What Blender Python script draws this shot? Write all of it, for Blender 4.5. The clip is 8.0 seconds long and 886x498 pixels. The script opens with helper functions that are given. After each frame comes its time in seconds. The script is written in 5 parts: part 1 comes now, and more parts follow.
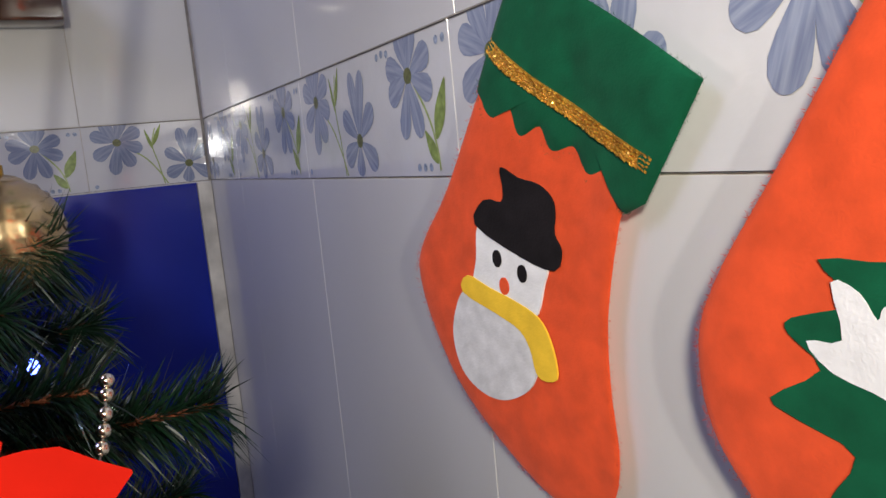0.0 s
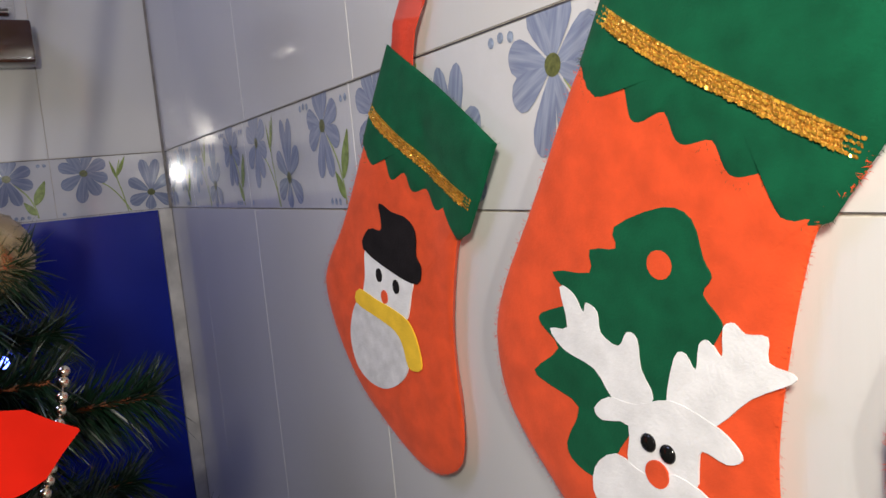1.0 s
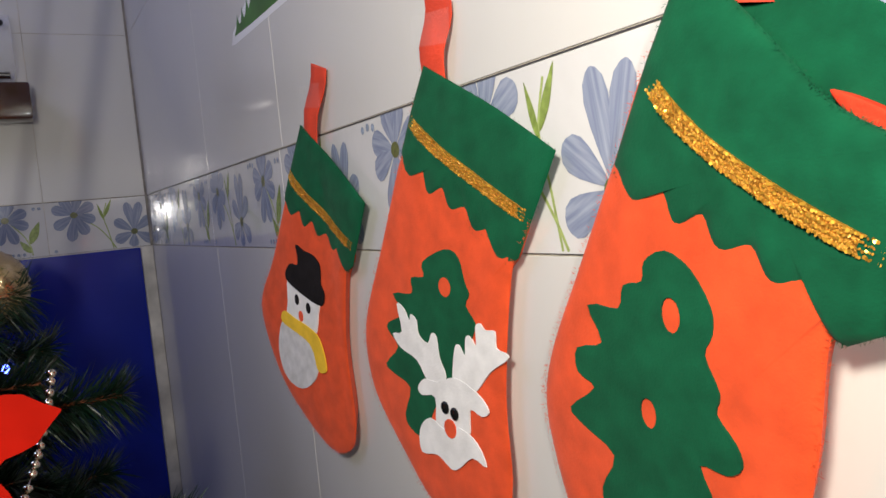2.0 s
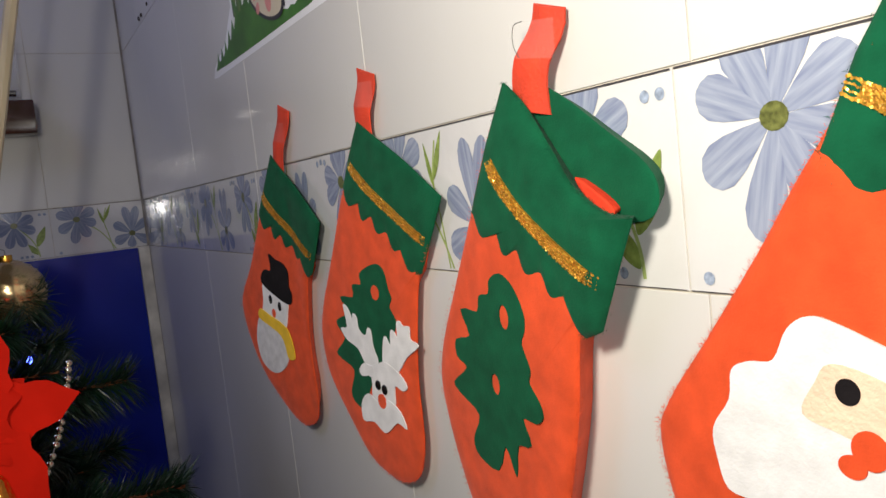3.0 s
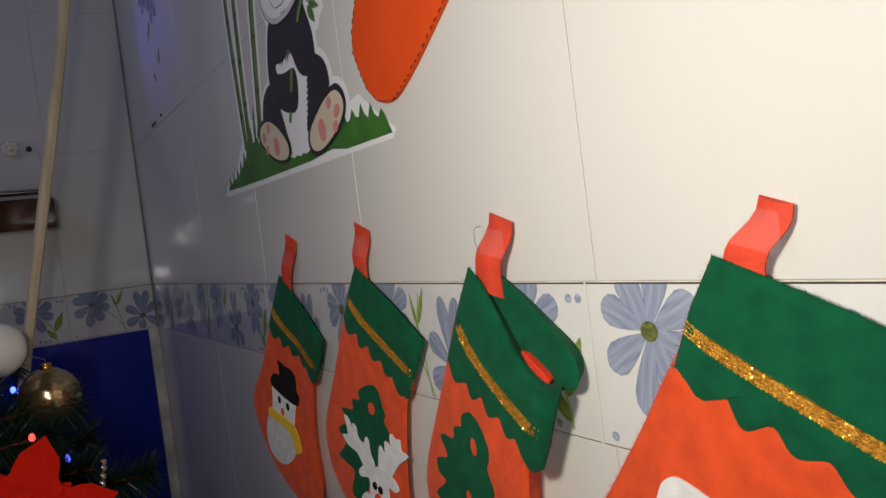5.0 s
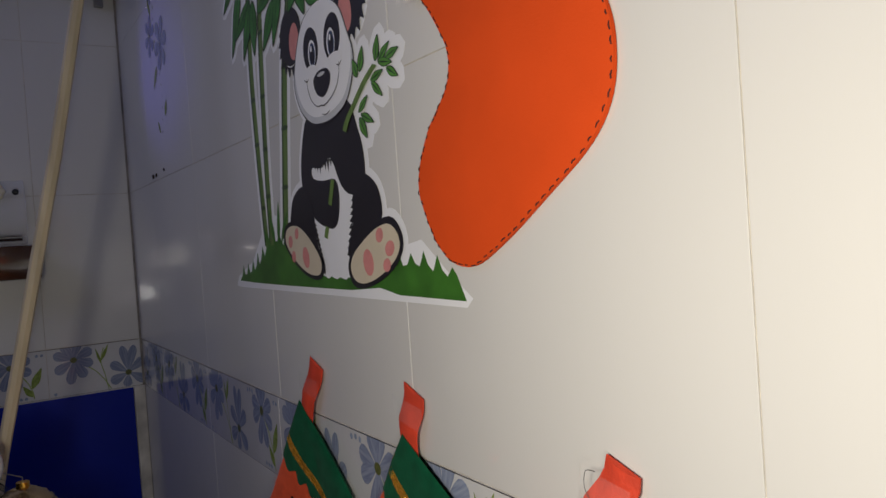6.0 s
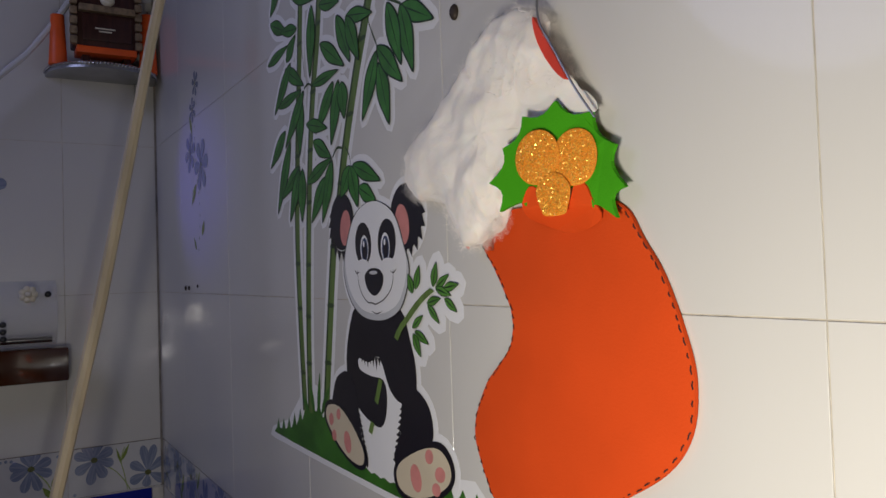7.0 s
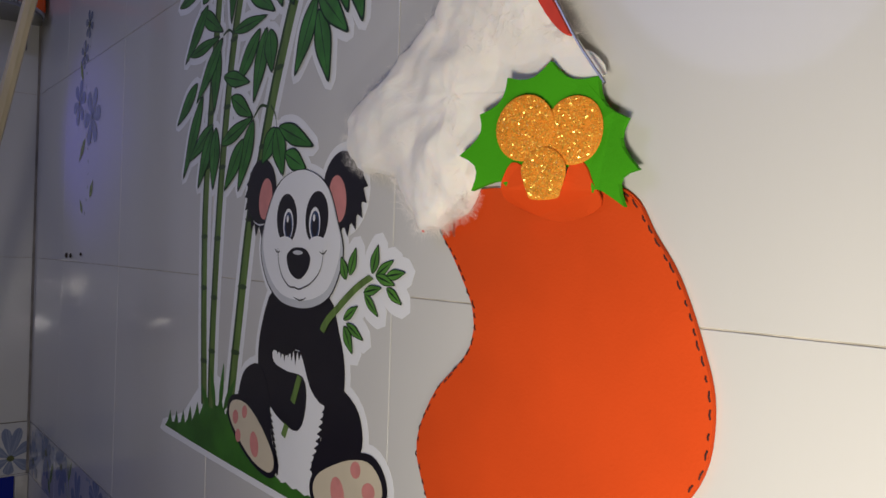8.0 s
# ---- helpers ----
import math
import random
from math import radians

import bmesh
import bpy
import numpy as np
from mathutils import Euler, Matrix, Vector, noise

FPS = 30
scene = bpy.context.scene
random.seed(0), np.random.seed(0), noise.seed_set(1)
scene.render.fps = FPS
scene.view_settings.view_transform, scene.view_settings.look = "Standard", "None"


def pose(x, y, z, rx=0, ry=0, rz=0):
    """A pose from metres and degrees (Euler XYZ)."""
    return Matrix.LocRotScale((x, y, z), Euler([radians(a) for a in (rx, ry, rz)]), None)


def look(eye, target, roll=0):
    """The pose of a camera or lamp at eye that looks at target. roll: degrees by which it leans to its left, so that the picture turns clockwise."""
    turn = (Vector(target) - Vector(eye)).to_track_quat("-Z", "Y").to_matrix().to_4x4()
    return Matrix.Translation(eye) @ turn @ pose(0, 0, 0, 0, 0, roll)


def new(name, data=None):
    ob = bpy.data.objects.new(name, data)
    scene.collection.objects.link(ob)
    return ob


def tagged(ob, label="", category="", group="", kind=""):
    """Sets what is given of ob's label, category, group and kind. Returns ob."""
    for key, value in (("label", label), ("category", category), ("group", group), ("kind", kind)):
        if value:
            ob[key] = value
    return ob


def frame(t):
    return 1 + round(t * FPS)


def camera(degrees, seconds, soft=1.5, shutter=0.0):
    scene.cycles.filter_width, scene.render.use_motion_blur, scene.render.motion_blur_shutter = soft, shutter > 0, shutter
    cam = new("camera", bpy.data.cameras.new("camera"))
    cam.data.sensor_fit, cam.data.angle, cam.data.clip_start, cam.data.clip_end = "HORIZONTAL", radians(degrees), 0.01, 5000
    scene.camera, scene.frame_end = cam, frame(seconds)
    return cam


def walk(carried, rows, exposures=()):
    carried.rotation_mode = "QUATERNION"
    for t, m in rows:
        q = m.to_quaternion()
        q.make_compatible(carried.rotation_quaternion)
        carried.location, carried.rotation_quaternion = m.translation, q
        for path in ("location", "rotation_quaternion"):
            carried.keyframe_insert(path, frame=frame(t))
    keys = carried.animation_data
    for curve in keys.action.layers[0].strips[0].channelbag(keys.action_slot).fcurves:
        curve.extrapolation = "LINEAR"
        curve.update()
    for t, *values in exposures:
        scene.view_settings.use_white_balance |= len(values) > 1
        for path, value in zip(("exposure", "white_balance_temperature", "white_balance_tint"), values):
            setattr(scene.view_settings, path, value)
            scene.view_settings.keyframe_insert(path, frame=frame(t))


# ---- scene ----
cam = camera(60.6, 8.0)
# the camera brightens its picture near the first stockings
EXPOSURES = [(0.0, 1.60), (1.0, 1.36), (2.0, 1.02), (3.5, 0.40), (4.2, 0.21), (5.3, -0.28), (6.5, -0.15), (8.0, -0.02)]
PATH = [
    (0, (1.108, -0.202, 1.219), (-0.662, 0.689, 0.946), -5.5),
    (0.5, (1.153, -0.204, 1.217), (-0.606, 0.71, 0.955), -5.2),
    (1, (1.217, -0.202, 1.224), (-0.527, 0.754, 1.009), -5.3),
    (1.5, (1.291, -0.203, 1.23), (-0.47, 0.731, 1.069), -5.7),
    (2, (1.371, -0.206, 1.229), (-0.368, 0.773, 1.101), -5.5),
    (2.2, (1.401, -0.209, 1.229), (-0.327, 0.789, 1.101), -5.3),
    (3.3, (1.53, -0.23, 1.256), (-0.211, 0.739, 1.089), -6.7),
    (3.5, (1.552, -0.236, 1.248), (-0.199, 0.724, 1.133), -5.8),
    (4, (1.598, -0.252, 1.257), (-0.143, 0.728, 1.162), -6.0),
    (4.2, (1.609, -0.254, 1.263), (-0.13, 0.731, 1.18), -6.5),
    (5.3, (1.576, -0.262, 1.359), (-0.141, 0.764, 1.332), -7.3),
    (5.5, (1.546, -0.256, 1.385), (-0.171, 0.769, 1.397), -7.3),
    (6, (1.487, -0.255, 1.44), (-0.212, 0.8, 1.399), -4.0),
    (6.5, (1.467, -0.255, 1.524), (-0.244, 0.78, 1.557), -2.6),
    (7, (1.475, -0.277, 1.578), (-0.234, 0.759, 1.633), -1.8),
    (7.5, (1.461, -0.283, 1.589), (-0.214, 0.809, 1.632), -0.3),
    (8, (1.395, -0.261, 1.58), (-0.161, 0.994, 1.591), 1.6),
]
walk(cam, [(t, look(eye, target, roll)) for t, eye, target, roll in PATH],
     exposures=EXPOSURES)
# ---------- world and light ----------
world = bpy.data.worlds.new("room_air")
scene.world = world
world.use_nodes = True
world.node_tree.nodes["Background"].inputs[0].default_value = (0.75, 0.8, 1.0, 1)
world.node_tree.nodes["Background"].inputs[1].default_value = 0.02


def lamp(name, kind, at, aim, power, colour, size=0.1):
    data = bpy.data.lights.new(name, kind)
    data.energy, data.color = power, colour
    if kind == "AREA":
        data.shape, data.size = "DISK", size
    else:
        data.shadow_soft_size = size
    ob = new(name, data)
    ob.matrix_world = look(at, aim)
    return ob


# the light of the hand-held device that films, behind the walk
lamp("device_light", "AREA", (1.43, -0.385, 1.43), (1.31, 0.0, 1.40), 2.45, (1.0, 0.93, 0.80), 0.09)
# extra small lamp, added for the glints in the tiled corner
lamp("device_spark", "AREA", (1.63, -0.31, 1.29), (0.0, 0.0, 1.30), 0.75, (1.0, 0.97, 0.92), 0.03)
# the cool room lamp high beyond the tree
lamp("room_lamp", "AREA", (0.62, -1.02, 2.20), (0.55, 0.0, 1.45), 2.6, (0.52, 0.57, 1.0), 0.60)
# unseen blue spot added at the cable to cast the blue glow on the tiles
beam = lamp("blue_beam", "SPOT", (0.07, -0.360, 1.785), (0.30, 0.0, 1.72), 1.9, (0.14, 0.12, 1.0), 0.012)
beam.data.spot_size, beam.data.spot_blend = radians(42), 1.0


# ---------- materials ----------
def mat(name, base, rough=0.5, metal=0.0, vary=0.12, scale=25.0, bump=0.0, bscale=300.0, sheen=0.0, coat=0.0,
        stretch=(1, 1, 1), trans=0.0, alpha=1.0, glow=None, power=0.0, island=0.0):
    m = bpy.data.materials.new(name)
    m.use_nodes = True
    nt = m.node_tree
    b = nt.nodes["Principled BSDF"]
    tc = nt.nodes.new("ShaderNodeTexCoord")
    mp = nt.nodes.new("ShaderNodeMapping")
    mp.inputs["Scale"].default_value = stretch
    nt.links.new(tc.outputs["Object"], mp.inputs[0])
    n = nt.nodes.new("ShaderNodeTexNoise")
    n.inputs["Scale"].default_value, n.inputs["Detail"].default_value = scale, 6.0
    nt.links.new(mp.outputs[0], n.inputs["Vector"])
    ramp = nt.nodes.new("ShaderNodeMapRange")
    ramp.inputs[1].default_value, ramp.inputs[2].default_value = 0.3, 0.7
    ramp.inputs[3].default_value, ramp.inputs[4].default_value = 1 - vary, 1 + vary
    nt.links.new(n.outputs["Fac"], ramp.inputs[0])
    mul = nt.nodes.new("ShaderNodeVectorMath")
    mul.operation = "SCALE"
    mul.inputs[0].default_value = base
    last = ramp.outputs[0]
    if island:
        geo = nt.nodes.new("ShaderNodeNewGeometry")
        r2 = nt.nodes.new("ShaderNodeMapRange")
        r2.inputs[3].default_value, r2.inputs[4].default_value = 1 - island, 1 + island
        nt.links.new(geo.outputs["Random Per Island"], r2.inputs[0])
        mm = nt.nodes.new("ShaderNodeMath")
        mm.operation = "MULTIPLY"
        nt.links.new(last, mm.inputs[0])
        nt.links.new(r2.outputs[0], mm.inputs[1])
        last = mm.outputs[0]
    nt.links.new(last, mul.inputs["Scale"])
    nt.links.new(mul.outputs[0], b.inputs["Base Color"])
    b.inputs["Roughness"].default_value, b.inputs["Metallic"].default_value = rough, metal
    b.inputs["Sheen Weight"].default_value, b.inputs["Coat Weight"].default_value = sheen, coat
    b.inputs["Sheen Tint"].default_value = (*[min(1, 0.35 + 0.65 * v) for v in base], 1)
    b.inputs["Transmission Weight"].default_value, b.inputs["Alpha"].default_value = trans, alpha
    if bump:
        n2 = nt.nodes.new("ShaderNodeTexNoise")
        n2.inputs["Scale"].default_value, n2.inputs["Detail"].default_value = bscale, 4.0
        nt.links.new(mp.outputs[0], n2.inputs["Vector"])
        bp = nt.nodes.new("ShaderNodeBump")
        bp.inputs["Strength"].default_value, bp.inputs["Distance"].default_value = bump, 0.002
        nt.links.new(n2.outputs["Fac"], bp.inputs["Height"])
        nt.links.new(bp.outputs[0], b.inputs["Normal"])
    if glow:
        b.inputs["Emission Color"].default_value, b.inputs["Emission Strength"].default_value = (*glow, 1), power
    return m


TILE = mat("glazed_tile", (0.62, 0.605, 0.575), 0.34, vary=0.012, scale=14, bump=0.05, bscale=520, stretch=(1, 1, 0.10), coat=0.45)
TILE.node_tree.nodes["Principled BSDF"].inputs["Coat Roughness"].default_value = 0.07
BORDER = mat("border_glaze", (0.66, 0.65, 0.635), 0.05, vary=0.03, scale=40, bump=0.11, bscale=150, coat=1.0)
GROUT = mat("grout", (0.54, 0.49, 0.41), 0.9, vary=0.3, scale=60, bump=0.4)
# kept dark so the added, unseen walls and ceiling bounce little light
PLASTER = mat("plaster", (0.30, 0.27, 0.24), 0.85, vary=0.1, scale=4, bump=0.2, bscale=60)
FLOORT = mat("floor_stone", (0.35, 0.32, 0.28), 0.35, vary=0.2, scale=8)
FELT_RED = mat("red_felt", (0.66, 0.072, 0.018), 0.95, vary=0.15, scale=80, bump=0.14, bscale=850, sheen=0.3)
FELT_GREEN = mat("green_felt", (0.003, 0.076, 0.032), 0.95, vary=0.2, scale=80, bump=0.14, bscale=850, sheen=0.12)
FELT_WHITE = mat("white_felt", (0.73, 0.72, 0.71), 0.95, vary=0.1, scale=90, bump=0.16, bscale=700, sheen=0.2)
FELT_GREY = mat("pale_grey_felt", (0.58, 0.57, 0.57), 0.95, vary=0.14, scale=120, bump=0.16, bscale=700, sheen=0.2)
FELT_BLACK = mat("black_felt", (0.010, 0.008, 0.009), 0.95, vary=0.3, scale=80, bump=0.16, bscale=700, sheen=0.05)
FELT_YELLOW = mat("yellow_felt", (0.80, 0.50, 0.035), 0.95, vary=0.12, scale=80, bump=0.16, bscale=700, sheen=0.15)
FELT_SKIN = mat("beige_felt", (0.80, 0.58, 0.42), 0.95, vary=0.08, scale=80, bump=0.4, bscale=500)
FELT_LINING = mat("red_lining", (0.60, 0.045, 0.018), 0.95, vary=0.2, scale=40, bump=0.4)
RIBBON = mat("red_ribbon", (0.62, 0.048, 0.015), 0.75, vary=0.2, scale=60, bump=0.3, bscale=500)
GOLD = mat("gold_sequin", (0.90, 0.48, 0.06), 0.25, metal=0.6, vary=0.3, scale=300, island=0.4)
GOLD_BAND = mat("gold_band", (0.62, 0.28, 0.03), 0.36, metal=0.5, vary=0.3, scale=300, bump=0.8, bscale=900)
BEAD_EYE = mat("black_bead", (0.008, 0.008, 0.008), 0.08, vary=0.0)
TAPE = mat("clear_tape", (0.95, 0.95, 0.93), 0.06, vary=0.02, alpha=0.05, bump=0.3, bscale=60)
BOOT = mat("orange_foam_felt", (0.66, 0.070, 0.010), 0.8, vary=0.06, scale=18, bump=0.12, bscale=700)
STITCH = mat("dark_stitch", (0.05, 0.008, 0.005), 0.8)
HOLLY = mat("bright_green_felt", (0.055, 0.33, 0.008), 0.85, vary=0.07, scale=30, bump=0.15, bscale=600)
COTTON = mat("cotton_wool", (0.88, 0.83, 0.78), 1.0, vary=0.05, scale=45, bump=0.10, bscale=240, sheen=0.5)
COTTON.node_tree.nodes["Principled BSDF"].inputs["Subsurface Weight"].default_value = 0.6
COTTON.node_tree.nodes["Principled BSDF"].inputs["Subsurface Radius"].default_value = (0.012, 0.010, 0.008)
FIBRE = mat("cotton_fibre", (0.88, 0.83, 0.78), 1.0, vary=0.05, scale=40)
GLITTER = mat("orange_glitter", (0.86, 0.29, 0.012), 0.6, metal=0.0, vary=0.15, scale=700, bump=0.5, bscale=1400)
SPARK = mat("glitter_flake", (0.95, 0.50, 0.07), 0.28, metal=0.35, vary=0.1, island=0.4)
RED_PLASTIC = mat("red_card", (0.70, 0.05, 0.02), 0.6, vary=0.15, scale=50)
WHITE_VINYL = mat("white_vinyl", (0.82, 0.82, 0.83), 0.35, vary=0.03, scale=10)
BLACK_VINYL = mat("black_vinyl", (0.012, 0.010, 0.014), 0.32, vary=0.1, scale=20)
CANE = mat("bamboo_green", (0.12, 0.20, 0.045), 0.4, vary=0.3, scale=40, stretch=(4, 1, 0.3))
CANE_DARK = mat("bamboo_joint", (0.03, 0.065, 0.018), 0.4, vary=0.2, scale=40)
LEAF = mat("printed_leaf", (0.034, 0.150, 0.022), 0.4, vary=0.35, scale=60, island=0.35)
LEAF_DARK = mat("printed_leaf_edge", (0.004, 0.022, 0.006), 0.4, vary=0.2)
LEAF_LIGHT = mat("printed_sprig", (0.075, 0.21, 0.030), 0.4, vary=0.25, scale=70, island=0.25)
GRASS = mat("printed_grass", (0.040, 0.145, 0.015), 0.4, vary=0.4, scale=25)
IRIS = mat("printed_iris", (0.035, 0.060, 0.14), 0.35, vary=0.2, scale=200)
PAW = mat("printed_sole", (0.62, 0.54, 0.40), 0.4, vary=0.06, scale=30)
PINK = mat("printed_pink", (0.62, 0.24, 0.22), 0.4, vary=0.1, scale=80)
SHADE_VINYL = mat("printed_grey", (0.55, 0.56, 0.58), 0.4, vary=0.05, scale=40)
PETAL_CENTRE = mat("olive_centre", (0.11, 0.12, 0.035), 0.3, vary=0.5, scale=500)
STEM = mat("painted_stem", (0.33, 0.40, 0.14), 0.2, vary=0.2, scale=200)
PLEAF = mat("painted_leaf", (0.22, 0.29, 0.07), 0.15, vary=0.35, scale=200)
DOT_BLUE = mat("painted_blue_dot", (0.28, 0.33, 0.42), 0.15, vary=0.4, scale=400)
LINE = mat("painted_line", (0.05, 0.045, 0.05), 0.3)
PANEL_BLUE = mat("blue_panel", (0.004, 0.016, 0.27), 0.2, vary=0.12, scale=6, bump=0.04, bscale=90)
STRIP = mat("plastic_edge", (0.55, 0.52, 0.46), 0.5, vary=0.25, scale=30)
NEEDLE = mat("pine_needle", (0.004, 0.020, 0.008), 0.42, vary=0.4, scale=20, island=0.5)
FROST = mat("tinsel_strand", (0.20, 0.26, 0.22), 0.2, metal=0.6, vary=0.2, island=0.3)
CHENILLE = mat("brown_chenille", (0.20, 0.060, 0.022), 0.95, vary=0.4, scale=200, bump=0.8, bscale=600)
POINSETTIA = mat("red_velvet", (0.56, 0.012, 0.004), 0.9, vary=0.1, scale=30, bump=0.1)
POINSETTIA.node_tree.nodes["Principled BSDF"].inputs["Specular IOR Level"].default_value = 0.1
STAMEN = mat("gold_stamen", (0.30, 0.22, 0.05), 0.4, metal=0.6, vary=0.3, scale=300)
BAUBLE = mat("champagne_bauble", (0.50, 0.37, 0.20), 0.20, metal=0.9, vary=0.1)
BAUBLE_WHITE = mat("pearl_bauble", (0.75, 0.74, 0.72), 0.25, vary=0.05, coat=0.5)
SILVER = mat("silver_bead", (0.80, 0.72, 0.58), 0.16, metal=1.0, vary=0.05)
GOLDFOIL = mat("gold_foil", (0.75, 0.42, 0.07), 0.22, metal=1.0, vary=0.1, bump=0.8, bscale=200)
WOOD_PALE = mat("pale_wood_stick", (0.50, 0.42, 0.29), 0.6, vary=0.2, scale=60, stretch=(1, 1, 0.08), bump=0.2)
BROWN_GLOSS = mat("brown_varnish", (0.060, 0.018, 0.007), 0.12, vary=0.3, scale=15, stretch=(1, 0.2, 1), coat=0.6)
ACRYLIC = mat("clear_acrylic", (0.85, 0.85, 0.84), 0.05, vary=0.02, alpha=0.22, coat=1.0)
BLACKP = mat("black_plastic", (0.01, 0.01, 0.01), 0.3)
IVORY = mat("ivory_plastic", (0.72, 0.66, 0.52), 0.35, vary=0.1, scale=80)
CHROME = mat("chrome", (0.75, 0.75, 0.77), 0.12, metal=1.0, vary=0.05)
STEEL = mat("grey_metal", (0.30, 0.30, 0.31), 0.3, metal=0.7, vary=0.15, scale=30)
CANDLE = mat("orange_wax", (0.80, 0.105, 0.012), 0.45, vary=0.12, scale=30)
WOOD_DARK = mat("dark_red_wood", (0.050, 0.016, 0.011), 0.35, vary=0.35, scale=50, stretch=(1, 3, 0.4))
WOOD_TRIM = mat("carved_trim", (0.24, 0.17, 0.10), 0.5, vary=0.35, scale=120, bump=0.4)
CABLE = mat("translucent_cable", (0.62, 0.62, 0.64), 0.25, vary=0.1, coat=0.4)
LED_RED = mat("red_led", (0.4, 0.02, 0.02), 0.3, glow=(1.0, 0.04, 0.03), power=5.0)
LED_BLUE = mat("blue_led", (0.02, 0.03, 0.4), 0.3, glow=(0.06, 0.10, 1.0), power=7.0)
WIRE = mat("dark_wire", (0.02, 0.02, 0.02), 0.5)
NAIL = mat("rusty_nail", (0.06, 0.045, 0.035), 0.6, metal=0.5)


for felt in (FELT_RED, FELT_GREEN, FELT_WHITE, FELT_GREY, FELT_BLACK, FELT_YELLOW, FELT_SKIN, FELT_LINING, BOOT, HOLLY):
    felt.node_tree.nodes["Principled BSDF"].inputs["Specular IOR Level"].default_value = 0.12


def petal_material():
    """Slate-blue petal with pale streaks along it, paler near the base."""
    m = mat("painted_petal", (1, 1, 1), 0.10, coat=0.3)
    nt = m.node_tree
    b = nt.nodes["Principled BSDF"]
    uv = nt.nodes.new("ShaderNodeUVMap")
    mp = nt.nodes.new("ShaderNodeMapping")
    mp.inputs["Scale"].default_value = (6, 0.9, 1)
    n = nt.nodes.new("ShaderNodeTexNoise")
    n.inputs["Scale"].default_value, n.inputs["Detail"].default_value = 1.0, 4
    nt.links.new(uv.outputs[0], mp.inputs[0])
    nt.links.new(mp.outputs[0], n.inputs["Vector"])
    r = nt.nodes.new("ShaderNodeValToRGB")
    r.color_ramp.elements[0].position, r.color_ramp.elements[0].color = 0.22, (0.130, 0.158, 0.270, 1)
    r.color_ramp.elements[1].position, r.color_ramp.elements[1].color = 0.80, (0.40, 0.44, 0.52, 1)
    nt.links.new(n.outputs["Fac"], r.inputs[0])
    nt.links.new(r.outputs[0], b.inputs["Base Color"])
    return m


PETAL = petal_material()
GROUT_DARK = mat("dirty_grout", (0.24, 0.215, 0.185), 0.9, vary=0.4, scale=30, bump=0.4)


# ---------- mesh helpers ----------
def thing(name, label, category, at=(0, 0, 0), group="", kind=""):
    ob = new(name)
    ob.location = at
    ob.empty_display_size = 0.02
    return tagged(ob, label, category, group, kind)


def finish(name, bm, material, smooth=True):
    me = bpy.data.meshes.new(name)
    bm.to_mesh(me)
    bm.free()
    for m in material if isinstance(material, (list, tuple)) else (material,):
        me.materials.append(m)
    if smooth:
        me.polygons.foreach_set("use_smooth", [True] * len(me.polygons))
        me.set_sharp_from_angle(angle=radians(40))
    return me


def part(name, bm, material, parent, label="", smooth=True, kind=""):
    """Links a bmesh, in the parent's own space, as one mesh object under it."""
    ob = new(name, finish(name, bm, material, smooth))
    ob.parent = parent
    return tagged(ob, label, kind=kind)


def single(name, bm, material, label, category, at=(0, 0, 0), group="", kind="", smooth=True):
    ob = new(name, finish(name, bm, material, smooth))
    ob.location = at
    return tagged(ob, label, category, group, kind)


def curve_through(points, n=6, closed=True):
    """A smooth line through a few corner points (Catmull-Rom)."""
    p = [Vector(q) for q in points]
    k = len(p)
    out = []
    for i in range(k if closed else k - 1):
        a, b, c, d = (p[(i + j) % k] if closed else p[min(max(i + j, 0), k - 1)] for j in (-1, 0, 1, 2))
        for s in range(n):
            t = s / n
            out.append(0.5 * (2 * b + (c - a) * t + (2 * a - 5 * b + 4 * c - d) * t * t + (3 * b - a - 3 * c + d) * t ** 3))
    if not closed:
        out.append(p[-1])
    return out


def add_plate(bm, outline, y, thick, edge=0.0):
    """A flat piece whose outline lies in the wall's plane (x, z); its face at depth y, its back at y + thick."""
    pts = [Vector((q[0], 0, q[1])) for q in outline]
    area = sum(a.x * b.z - b.x * a.z for a, b in zip(pts, pts[1:] + pts[:1]))
    if area < 0:
        pts.reverse()
    front = [bm.verts.new((q.x, y, q.z)) for q in pts]
    back = [bm.verts.new((q.x, y + thick, q.z)) for q in pts]
    f = bm.faces.new(front)
    k = len(pts)
    for i in range(k):
        bm.faces.new((front[i], back[i], back[(i + 1) % k], front[(i + 1) % k]))
    return f


def plate(outline, y, thick):
    bm = bmesh.new()
    add_plate(bm, outline, y, thick)
    return bm


def add_box(bm, lo, hi, bevel=0.0):
    geom = bmesh.ops.create_cube(bm, size=1.0, matrix=Matrix.LocRotScale(
        (Vector(lo) + Vector(hi)) / 2, None, Vector(hi) - Vector(lo)))
    if bevel:
        edges = list({e for v in geom["verts"] for e in v.link_edges})
        bmesh.ops.bevel(bm, geom=edges, offset=bevel, segments=2, affect="EDGES", profile=0.6)


def box(lo, hi, bevel=0.0):
    bm = bmesh.new()
    add_box(bm, lo, hi, bevel)
    return bm


